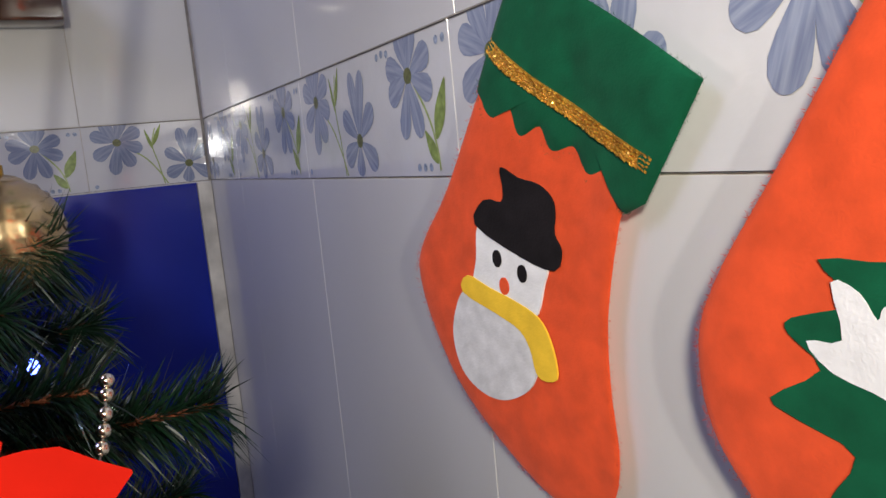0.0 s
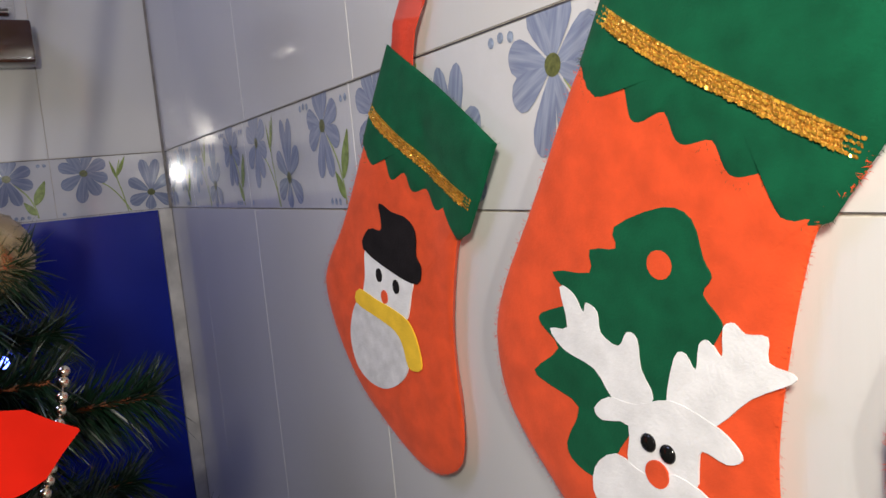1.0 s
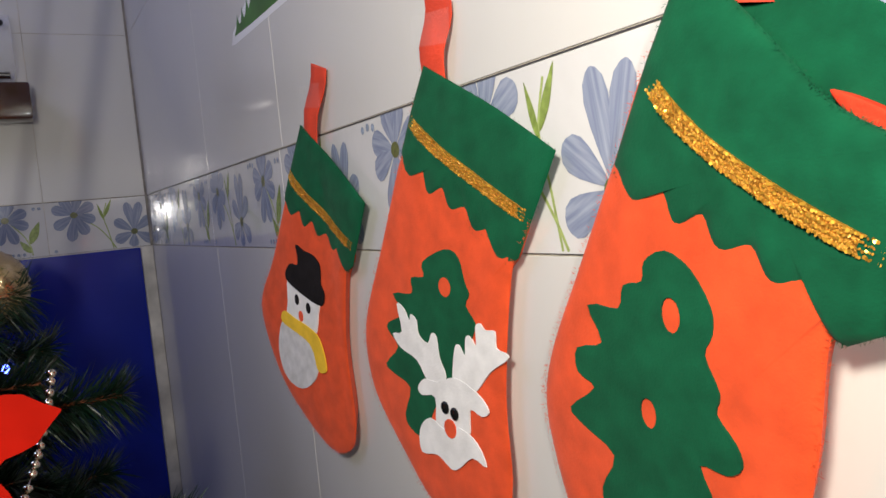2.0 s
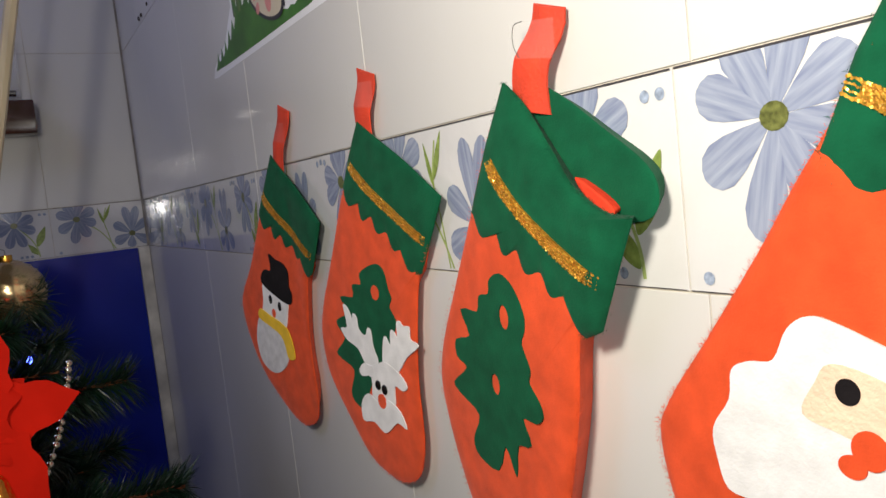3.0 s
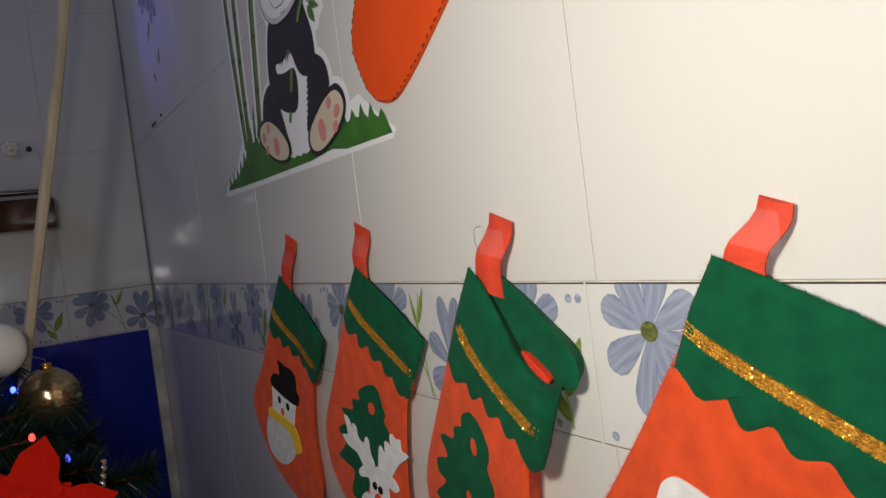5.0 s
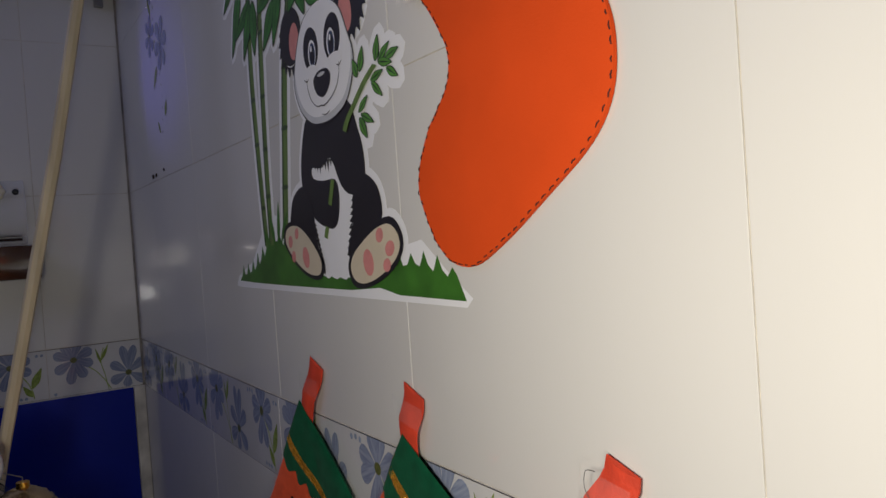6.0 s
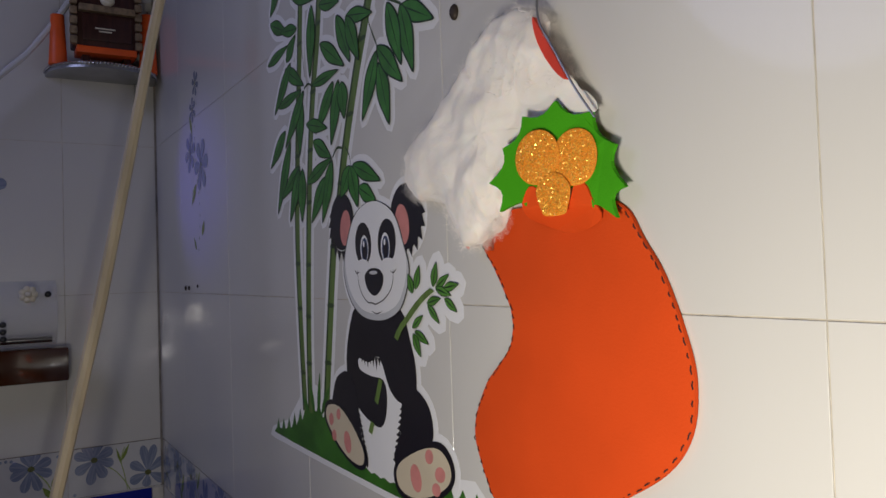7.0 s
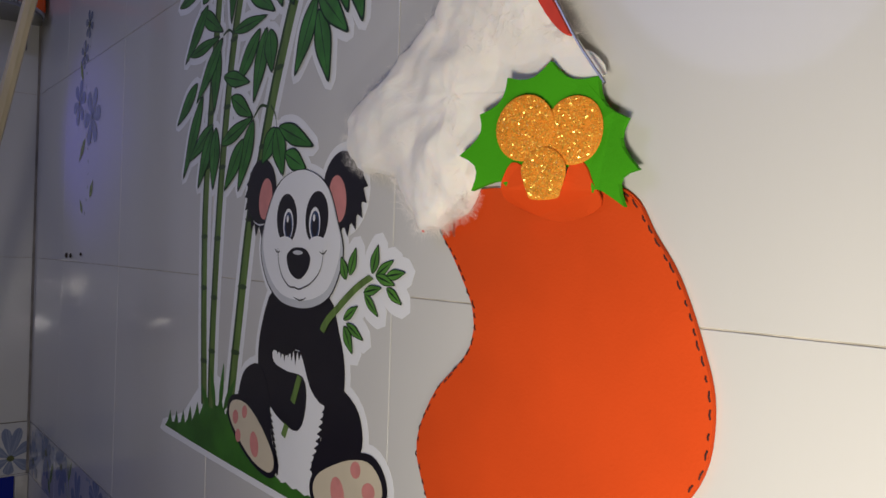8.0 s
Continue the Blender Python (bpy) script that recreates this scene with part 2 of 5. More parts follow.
def add_tube(bm, points, radius, sides=8, caps=True):
    """A round bar along points; radius is a number or one for each point."""
    pts = [Vector(p) for p in points]
    rad = radius if isinstance(radius, (list, tuple)) else [radius] * len(pts)
    rings = []
    ref = Vector((0.31, 0.52, 0.79))
    for i, p in enumerate(pts):
        d = (pts[min(i + 1, len(pts) - 1)] - pts[max(i - 1, 0)]).normalized()
        a = d.cross(ref).normalized()
        b = d.cross(a)
        rings.append([bm.verts.new(p + rad[i] * (math.cos(w) * a + math.sin(w) * b))
                      for w in (2 * math.pi * j / sides for j in range(sides))])
    for r, s in zip(rings, rings[1:]):
        for j in range(sides):
            bm.faces.new((r[j], r[(j + 1) % sides], s[(j + 1) % sides], s[j]))
    if caps:
        bm.faces.new(list(reversed(rings[0])))
        bm.faces.new(rings[-1])


def tube(points, radius, sides=8):
    bm = bmesh.new()
    add_tube(bm, points, radius, sides)
    return bm


def add_ball(bm, at, r, u=12, v=8, squash=(1, 1, 1)):
    bmesh.ops.create_uvsphere(bm, u_segments=u, v_segments=v, radius=r,
                              matrix=Matrix.LocRotScale(at, None, squash))


def ellipse(cx, cz, rx, rz, turn=0.0, n=28):
    c, s = math.cos(radians(turn)), math.sin(radians(turn))
    out = []
    for i in range(n):
        a = 2 * math.pi * i / n
        x, z = rx * math.cos(a), rz * math.sin(a)
        out.append((cx + x * c - z * s, cz + x * s + z * c))
    return out


def puff(outline, centre, rim, depth, wrinkle=0.0, rings=9, back=None):
    """A stuffed panel: its outline, in the wall's plane, lies at depth rim and swells towards the room; its back lies at depth back."""
    bm = bmesh.new()
    c = Vector(centre)
    pts = [Vector(p) for p in outline]
    n = len(pts)
    layers = []
    if back is not None:
        layers.append([bm.verts.new((*(c + 0.84 * (p - c)), 0)) for p in pts])
        for v in layers[0]:
            v.co = (v.co.x, back, v.co.y)
    for k in range(rings):
        s = 1 - (k / rings) ** 1.7
        ring = []
        for p in pts:
            q = c + s * (p - c)
            h = (1 - s ** 6) ** 0.5 if k else 0.0
            w = wrinkle * noise.noise((q.x * 34, q.y * 34, rim * 500)) + 0.5 * wrinkle * noise.noise((q.x * 90, q.y * 60, 3.0))
            ring.append(bm.verts.new((q.x, rim - depth * h - w * (h + 0.1), q.y)))
        layers.append(ring)
    for a, b in zip(layers, layers[1:]):
        for i in range(n):
            bm.faces.new((a[i], a[(i + 1) % n], b[(i + 1) % n], b[i]))
    mid = bm.verts.new((c.x, rim - depth, c.y))
    for i in range(n):
        bm.faces.new((layers[-1][i], layers[-1][(i + 1) % n], mid))
    if back is not None:
        bm.faces.new(layers[0])
    bmesh.ops.recalc_face_normals(bm, faces=bm.faces[:])
    return bm


def clip(poly, x0, x1, z0, z1):
    """Cuts a polygon to an upright rectangle."""
    for axis, limit, sign in ((0, x0, 1), (0, x1, -1), (1, z0, 1), (1, z1, -1)):
        out = []
        for a, b in zip(poly, poly[1:] + poly[:1]):
            da, db = sign * (a[axis] - limit), sign * (b[axis] - limit)
            if da >= 0:
                out.append(a)
            if (da >= 0) != (db >= 0):
                t = da / (da - db)
                out.append(tuple(a[i] + t * (b[i] - a[i]) for i in range(len(a))))
        poly = out
        if len(poly) < 3:
            return []
    return poly


# ---------- the room ----------
TW, TH, BH = 0.277, 0.268, 0.086        # tile width and height, border height
Z_BORDER = 1.2
Z_TOP = Z_BORDER + BH
JOINT = 0.0008
ROOM_X, ROOM_Y, ROOM_Z = 2.9, -3.2, 2.75


def wall_slab(name, lo, hi, material, label):
    return single(name, box(lo, hi), material, label, "wall", kind="structure", smooth=False)


wall_right = wall_slab("wall_north", (-0.15, 0.0008, 0), (ROOM_X, 0.15, ROOM_Z), GROUT, "white tiled wall with grey grout and a flowered border")
wall_left = wall_slab("wall_west", (-0.15, ROOM_Y, 0), (-0.0008, 0.0008, ROOM_Z), GROUT, "white tiled wall beside the corner with a flowered border")
# the remaining walls, floor and ceiling are unseen, added to keep ambient light dim
wall_slab("wall_east", (ROOM_X, ROOM_Y, 0), (ROOM_X + 0.12, 0.15, ROOM_Z), PLASTER, "unseen plain plastered wall behind the camera, added to close the room")
wall_slab("wall_south", (-0.15, ROOM_Y - 0.12, 0), (ROOM_X + 0.12, ROOM_Y, ROOM_Z), PLASTER, "unseen plain plastered wall across the room, added to close it")
single("floor", box((-0.15, ROOM_Y - 0.12, -0.1), (ROOM_X + 0.12, 0.15, 0)), FLOORT, "unseen brown polished floor, added to close the room", "floor", kind="structure", smooth=False)
single("ceiling", box((-0.15, ROOM_Y - 0.12, ROOM_Z), (ROOM_X + 0.12, 0.15, ROOM_Z + 0.1)), PLASTER, "unseen plain plastered ceiling, added to close the room", "ceiling", kind="structure", smooth=False)

# blue panel under the border of the west wall, with its pale edge strip
panel = single("blue_panel", box((0.0, -1.3, 0.35), (0.004, -0.0205, 1.1985), 0.001), PANEL_BLUE,
               "deep blue smooth board fixed under the tile border", "panel", kind="structure", smooth=False)
single("corner_joint", box((-0.0005, -0.0032, 1.2), (0.0030, 0.0005, ROOM_Z)), GROUT_DARK, "dirty dark grout line in the corner", "trim", kind="structure", smooth=False)
single("trim", box((0.0, -0.0195, 0.35), (0.0055, -0.0005, 1.1985), 0.0012), STRIP,
       "pale worn plastic edge strip between board and corner", "trim", kind="structure", smooth=False)


# ---------- stockings ----------
def scalloped(a, b, waves, height, n=10):
    """The wavy lower hem from a to b."""
    a, b = Vector(a), Vector(b)
    side = Vector((b - a).orthogonal()).normalized()
    if side.y > 0:
        side = -side
    steps = int(waves * n)
    out = []
    for i in range(steps + 1):
        t = i / steps
        lobe = 0.5 - 0.5 * math.cos(2 * math.pi * waves * t)
        out.append(a.lerp(b, t) + side * height * lobe ** 0.8 * (0.9 + 0.2 * math.sin(7 * t)))
    return out


def add_fuzz(bm, outline, y, length, count, seed):
    """Loose felt fibres along an edge."""
    rnd = random.Random(seed)
    k = len(outline)
    for _ in range(count):
        i = rnd.randrange(k)
        p, q = Vector(outline[i]), Vector(outline[(i + 1) % k])
        at = p.lerp(q, rnd.random())
        d = (q - p).orthogonal().normalized() if (q - p).length > 1e-6 else Vector((1, 0))
        d = (d * rnd.choice((-1, 1)) + Vector((rnd.uniform(-1, 1), rnd.uniform(-1, 1)))).normalized() * length * rnd.uniform(0.3, 1)
        s = d.orthogonal().normalized() * 0.00012
        yy = y + rnd.uniform(-0.003, 0.002)
        v = [bm.verts.new((w.x, yy - u, w.y)) for w, u in ((at - s, 0), (at + s, 0), (at + d, rnd.uniform(-0.001, 0.002)))]
        bm.faces.new(v)


def stocking(label, at, body, cuff, band_ends, loop, seed=1, depth=0.0042, mouth=False, band_dip=0.0):
    """A felt stocking; its origin is the cuff's upper corner, by the loop. cuff: upper right, lower right and lower left corners."""
    t = thing("christmas_stocking", label, "stocking", (at[0], 0, at[1]), "stockings on the wall")
    top_right, low_right, low_left = (Vector(p) for p in cuff)
    body_line = flat(curve_through(body, 6))
    part("body", puff(body_line, (-0.012, -0.160), -0.0125, depth, 0.0011, rings=12, back=-0.0006), FELT_RED, t, "orange-red fuzzy felt")
    bm = bmesh.new()
    add_fuzz(bm, body_line, -0.0125, 0.0022, 1600, seed)
    part("fuzz", bm, FELT_RED, t, "loose felt fibres along the seam", smooth=False, kind="stuff")
    hem = scalloped(low_left, low_right + (low_left - low_right) * 0.05 + Vector((0.002, 0.004)), 4.6, 0.0094)
    if mouth:
        lip = curve_through([(0.087, -0.066), (0.071, -0.0635), (0.053, -0.0530), (0.038, -0.037), (0.016, -0.013), (-0.001, 0.0)], 6, closed=False)
    else:
        lip = curve_through([top_right, top_right * 0.52 + Vector((0.002, 0.0015)), Vector((0.002, 0.0))], 6, closed=False)
    left = [low_left * 0.45 + Vector((-0.001, 0)), low_left * 0.9]
    right = [low_right + Vector((0.004, 0.003)), low_right.lerp(top_right, 0.5) + Vector((0.001, 0.0))]
    cuff_line = flat([Vector(p) for p in left] + hem + right + [Vector(p) for p in lip])
    centre = (low_left + low_right + top_right) / 4 + Vector((0, -0.008 if mouth else 0.0))
    part("cuff", puff(cuff_line, centre, -0.0130, depth + 0.0012, 0.0012, rings=12, back=-0.006), FELT_GREEN, t, "dark green felt cuff with a scalloped hem")
    bm = bmesh.new()
    add_fuzz(bm, cuff_line, -0.0130, 0.0020, 1200, seed + 50)
    part("fuzz", bm, FELT_GREEN, t, "loose green fibres", smooth=False, kind="stuff")
    if mouth:
        back_line = flat(curve_through([(0.008, 0.000), (0.034, -0.011), (0.062, -0.029), (0.091, -0.050), (0.088, -0.067), (0.06, -0.064), (0.022, -0.032)], 5))
        part("cuff_back", puff(back_line, (0.060, -0.040), -0.0066, 0.0008, 0.0006, back=-0.0006), FELT_GREEN, t)
        lining = flat(curve_through([(0.049, -0.0485), (0.060, -0.0535), (0.072, -0.0620), (0.070, -0.0650), (0.056, -0.0575)], 5))
        part("lining", puff(lining, (0.062, -0.0572), -0.0100, 0.0008, back=-0.006), FELT_LINING, t, "red lining inside the open mouth")
    # sequin band: a flat strip between two rows of sequins
    p0, p1 = (Vector(p) for p in band_ends)
    line = [Vector(p) for p in flat(curve_through([p0, p0.lerp(p1, 0.33) - Vector((0.002 + band_dip, 0.001 + band_dip)), p0.lerp(p1, 0.68) - Vector((0.001 + band_dip, 0.001 + band_dip)), p1], 12, closed=False))]

    def depth_at(i):
        e = min(i, len(line) - 1 - i) / (len(line) - 1)
        return -0.0130 - (depth + 0.0014) * min(1.0, 0.15 + 6.0 * e) - 0.0008

    bm = bmesh.new()
    rows = []
    for i, p in enumerate(line):
        d = (line[min(i + 1, len(line) - 1)] - line[max(i - 1, 0)]).normalized()
        s = Vector((-d.y, d.x)) * 0.0030
        y = depth_at(i)
        rows.append([bm.verts.new((q.x, yy, q.y)) for q, yy in ((p - s, y + 0.003), (p - s, y - 0.0004), (p - s * 0.5, y), (p + s * 0.5, y), (p + s, y - 0.0004), (p + s, y + 0.003))])
    for a, b in zip(rows, rows[1:]):
        for j in range(5):
            bm.faces.new((a[j], b[j], b[j + 1], a[j + 1]))
    bmesh.ops.recalc_face_normals(bm, faces=bm.faces[:])
    band = part("trim_band", bm, GOLD_BAND, t, "brown-gold sequin band round the cuff")
    rnd = random.Random(seed + 9)
    bm = bmesh.new()
    count = int((p1 - p0).length / 0.00085)
    for row, big in ((-0.0027, 1.0), (0.0027, 1.0), (-0.0009, 0.8), (0.0009, 0.8)):
        for k in range(count):
            f = (k + rnd.uniform(-0.3, 0.3) + 0.5) / count * (len(line) - 1.001)
            i = max(0, int(f))
            p = line[i].lerp(line[i + 1], f - i)
            d = (line[i + 1] - line[i]).normalized()
            w = row + rnd.uniform(-0.0003, 0.0003)
            c = Vector((p.x - d.y * w, depth_at(i) - 0.0010, p.y + d.x * w))
            rot = Euler((rnd.gauss(0, 0.35), rnd.uniform(0, 6.28), rnd.gauss(0, 0.35))).to_matrix()
            r = rnd.uniform(0.00045, 0.00070) * big
            bm.faces.new([bm.verts.new(c + rot @ Vector((r * math.cos(w), 0, r * math.sin(w)))) for w in (0, 1.05, 2.1, 3.14, 4.19, 5.24)])
    part("sequin_glitter", bm, GOLD, band, "tiny gold sequins", smooth=False, kind="stuff")
    # hanging loop, taped to the tiles: (foot, half width), (top, half width)
    (foot, wf), (head, wh) = loop
    foot, head = Vector(foot), Vector(head)
    bm = bmesh.new()
    rows = []
    sway = (head - foot).orthogonal().normalized() * 0.0035
    for k, y in enumerate((-0.0100, -0.0105, -0.0115, -0.0125, -0.0135, -0.0115, -0.0090, -0.0075, -0.0070)):
        f = k / 8
        c = (foot - (head - foot) * 0.35).lerp(head, f) + sway * math.sin(5.2 * f)
        w = wf + (wh - wf) * f
        rows.append([bm.verts.new((c.x + du * w, y + dy + 0.0022 * abs(du) ** 2, c.y - (0.24 + 0.10 * f) * du * w + 0.001 * du * du * (f > 0.9))) for du, dy in ((-1, 0.0014), (-1, 0), (-0.5, -0.0004), (0, -0.0007), (0.5, -0.0004), (1, 0), (1, 0.0014))])
    for a, b in zip(rows, rows[1:]):
        for j in range(7):
            bm.faces.new((a[j], a[(j + 1) % 7], b[(j + 1) % 7], b[j]))
    bm.faces.new(rows[0])
    bm.faces.new(rows[-1])
    bmesh.ops.recalc_face_normals(bm, faces=bm.faces[:])
    ribbon = part("hanging_loop", bm, RIBBON, t, "orange-red ribbon loop")
    mid = foot.lerp(head, 0.55)
    tp = plate([(mid.x - wh * 1.5, mid.y - 0.004), (mid.x + wh * 1.6, mid.y - 0.010), (mid.x + wh * 1.7, mid.y + 0.007), (mid.x - wh * 1.4, mid.y + 0.012)], -0.0150, 0.0002)
    part("clear_tape", tp, TAPE, ribbon, "strip of clear sticky tape")
    return t


def moved(du, dv, ku=1.0):
    """A shift of patch outlines in a stocking's own plane."""
    return lambda pts: [(p[0] * ku + du, p[1] + dv) for p in pts]


def hang(t, flat_to, lean, pivot, rigid):
    """Presses a stocking towards the wall and lets its side past the pivot lean out into the room."""
    for ob in t.children_recursive:
        for v in ob.data.vertices:
            y = v.co.y
            out = min(0.0, lean * (v.co.x - pivot))
            up = min(1.0, max(0.0, (0.0 - v.co.z) / 0.05))
            v.co.y = y * flat_to + out * up * (1.0 if rigid else min(1.0, -y / 0.0125))


def flat(pts):
    return [tuple(p)[:2] for p in pts]


def applique(name, pts, y, material, parent, m, label="", n=5, smooth=True, thick=0.0016):
    line = m([tuple(p) for p in (curve_through(pts, n) if smooth else pts)])
    return part(name, plate(line, y, thick), material, parent, label, smooth=False)


S1, S2, S3, S4 = (0.817, 1.296), (1.013, 1.301), (1.1965, 1.297), (1.380, 1.298)
ONE = stocking("orange-red felt stocking with a snowman patch, hanging on tiles", S1,
               [(0.006, -0.020), (-0.022, -0.054), (-0.054, -0.100), (-0.079, -0.128), (-0.0855, -0.146), (-0.077, -0.174), (-0.060, -0.202), (-0.031, -0.227),
                (0.003, -0.2465), (0.026, -0.2475), (0.044, -0.236), (0.050, -0.215), (0.0475, -0.185), (0.049, -0.152), (0.062, -0.108), (0.080, -0.085), (0.052, -0.060)],
               ((0.106, -0.064), (0.071, -0.109), (-0.023, -0.054)), ((-0.014, -0.034), (0.080, -0.092)), (((0.018, -0.010), 0.0120), ((0.034, 0.037), 0.0135)), seed=1)
TWO = stocking("orange-red felt stocking with a white antlered patch on a green tree", S2,
               [(0.002, -0.014), (-0.022, -0.043), (-0.056, -0.096), (-0.081, -0.134), (-0.0890, -0.159), (-0.082, -0.190), (-0.052, -0.222), (-0.028, -0.243),
                (-0.002, -0.2505), (0.020, -0.2505), (0.041, -0.240), (0.0520, -0.214), (0.0535, -0.168), (0.067, -0.107), (0.084, -0.084), (0.056, -0.058)],
               ((0.107, -0.056), (0.069, -0.105), (-0.023, -0.043)), ((-0.012, -0.0265), (0.083, -0.0825)), (((0.011, -0.004), 0.0115), ((0.012, 0.031), 0.0130)), seed=2)
THREE = stocking("orange-red felt stocking with a green tree patch, its mouth open", S3,
                 [(-0.006, -0.020), (-0.036, -0.059), (-0.066, -0.104), (-0.087, -0.136), (-0.095, -0.159), (-0.092, -0.184), (-0.082, -0.210), (-0.066, -0.2365),
                  (-0.034, -0.256), (-0.004, -0.258), (0.014, -0.242), (0.024, -0.208), (0.033, -0.180), (0.041, -0.150), (0.048, -0.112), (0.064, -0.090), (0.044, -0.062)],
                 ((0.092, -0.056), (0.059, -0.116), (-0.036, -0.061)), ((-0.015, -0.033), (0.067, -0.093)), (((0.019, -0.005), 0.0140), ((0.028, 0.028), 0.0105)), seed=3, depth=0.0050, mouth=True, band_dip=0.0022)
FOUR = stocking("orange-red felt stocking with a white-bearded face patch", S4,
                [(0.004, -0.016), (-0.027, -0.048), (-0.050, -0.080), (-0.075, -0.113), (-0.096, -0.140), (-0.1025, -0.157), (-0.094, -0.190), (-0.070, -0.218), (-0.030, -0.242),
                 (0.002, -0.2505), (0.036, -0.2485), (0.058, -0.232), (0.066, -0.205), (0.068, -0.166), (0.078, -0.115), (0.090, -0.085), (0.056, -0.056)],
                ((0.114, -0.047), (0.088, -0.104), (-0.026, -0.049)), ((-0.016, -0.0305), (0.100, -0.0825)), (((0.018, -0.006), 0.0105), ((0.028, 0.020), 0.0072)), seed=4, depth=0.0045)
one, two, three, four = moved(-0.0022, 0.004, 0.72), moved(0.0030, 0.0015, 0.97), moved(-0.0190, 0.007), moved(0.0125, 0.007)

F = -0.0182          # depth of the patches' faces
# snowman patch
applique("snowman_hat", [(-0.007, -0.094), (0.008, -0.099), (0.025, -0.102), (0.036, -0.108), (0.038, -0.115), (0.036, -0.124), (0.041, -0.131),
                         (0.034, -0.140), (0.005, -0.135), (-0.037, -0.121), (-0.026, -0.109), (-0.009, -0.110), (-0.006, -0.103)], F - 0.0012, FELT_BLACK, ONE, one, "black felt top hat", 3)
applique("snowman_head", [(-0.033, -0.120), (-0.002, -0.128), (0.026, -0.137), (0.023, -0.148), (0.013, -0.163), (-0.010, -0.162), (-0.043, -0.152), (-0.040, -0.138)], F, FELT_WHITE, ONE, one, "white felt head")
applique("snowman_belly", [(-0.056, -0.155), (-0.069, -0.167), (-0.074, -0.182), (-0.067, -0.198), (-0.048, -0.207), (-0.023, -0.208), (0.002, -0.199),
                           (0.012, -0.186), (0.008, -0.171), (-0.007, -0.162), (-0.032, -0.155)], F, FELT_GREY, ONE, one, "pale grey felt belly")
applique("snowman_scarf", [(-0.051, -0.147), (-0.027, -0.152), (-0.006, -0.156), (0.013, -0.161), (0.023, -0.168), (0.029, -0.180), (0.029, -0.190),
                           (0.018, -0.192), (0.011, -0.189), (0.007, -0.178), (-0.002, -0.170), (-0.024, -0.164), (-0.057, -0.156)], F - 0.0010, FELT_YELLOW, ONE, one, "yellow felt scarf", 3)
for u, v in ((-0.018, -0.137), (0.005, -0.143)):
    applique("snowman_eye", ellipse(u, v, 0.0042, 0.0042), F - 0.0008, FELT_BLACK, ONE, one, smooth=False)
applique("snowman_nose", ellipse(-0.013, -0.150, 0.0045, 0.0042), F - 0.0008, FELT_RED, ONE, one, smooth=False)


def ringed(outer, holes, y, thick):
    """A flat piece with round holes in it."""
    bm = bmesh.new()
    loops = []
    for line in (outer, *holes):
        loops.append([bm.verts.new((p[0], y, p[1])) for p in line])
    edges = []
    for loop in loops:
        k = len(loop)
        edges += [bm.edges.new((loop[i], loop[(i + 1) % k])) for i in range(k)]
    bmesh.ops.triangle_fill(bm, use_beauty=True, edges=edges, normal=(0, -1, 0))
    for loop in loops:
        k = len(loop)
        low = [bm.verts.new(v.co + Vector((0, thick, 0))) for v in loop]
        for i in range(k):
            bm.faces.new((loop[i], loop[(i + 1) % k], low[(i + 1) % k], low[i]))
    bmesh.ops.recalc_face_normals(bm, faces=bm.faces[:])
    return bm


# antlered patch on a green tree
tree_line = flat(two(flat(curve_through([(0.012, -0.099), (0.024, -0.103), (0.028, -0.116), (0.031, -0.122), (0.027, -0.128), (0.034, -0.136), (0.032, -0.142), (0.014, -0.167),
                                         (-0.010, -0.184), (-0.027, -0.206), (-0.042, -0.205), (-0.047, -0.197), (-0.038, -0.180), (-0.055, -0.174), (-0.065, -0.169),
                                         (-0.048, -0.157), (-0.058, -0.148), (-0.057, -0.143), (-0.038, -0.136), (-0.048, -0.125), (-0.026, -0.124), (-0.025, -0.115),
                                         (-0.011, -0.114), (-0.011, -0.106)], 3))))
part("tree_patch", plate(tree_line, F + 0.0002, 0.0016), FELT_GREEN, TWO, "dark green felt tree", smooth=False)
applique("tree_window", ellipse(0.0095, -0.119, 0.0056, 0.0052, 0, 18), F - 0.0001, FELT_RED, TWO, two, smooth=False, thick=0.0004)
applique("antler", [(-0.044, -0.131), (-0.036, -0.133), (-0.031, -0.140), (-0.029, -0.136), (-0.023, -0.139), (-0.022, -0.147), (-0.013, -0.151), (-0.008, -0.145), (-0.003, -0.147),
                    (-0.002, -0.158), (0.003, -0.168), (-0.007, -0.177), (-0.018, -0.172), (-0.027, -0.162), (-0.044, -0.157), (-0.052, -0.149), (-0.041, -0.147)], F - 0.0004, FELT_WHITE, TWO, two, "white felt antler", 3)
applique("antler", [(0.009, -0.170), (0.014, -0.151), (0.019, -0.149), (0.023, -0.154), (0.025, -0.145), (0.029, -0.143), (0.034, -0.148), (0.035, -0.138), (0.039, -0.136), (0.043, -0.139),
                    (0.051, -0.139), (0.051, -0.147), (0.059, -0.149), (0.059, -0.152), (0.044, -0.160), (0.030, -0.172), (0.016, -0.177)], F - 0.0004, FELT_WHITE, TWO, two, "white felt antler", 3)
applique("antlered_head", [(-0.020, -0.172), (-0.006, -0.172), (0.011, -0.167), (0.028, -0.171), (0.037, -0.176), (0.040, -0.181), (0.034, -0.184), (0.024, -0.182), (0.022, -0.189),
                           (0.020, -0.197), (0.006, -0.203), (-0.011, -0.198), (-0.010, -0.181), (-0.024, -0.182), (-0.028, -0.178)], F - 0.0010, FELT_WHITE, TWO, two, "white felt head", 3)
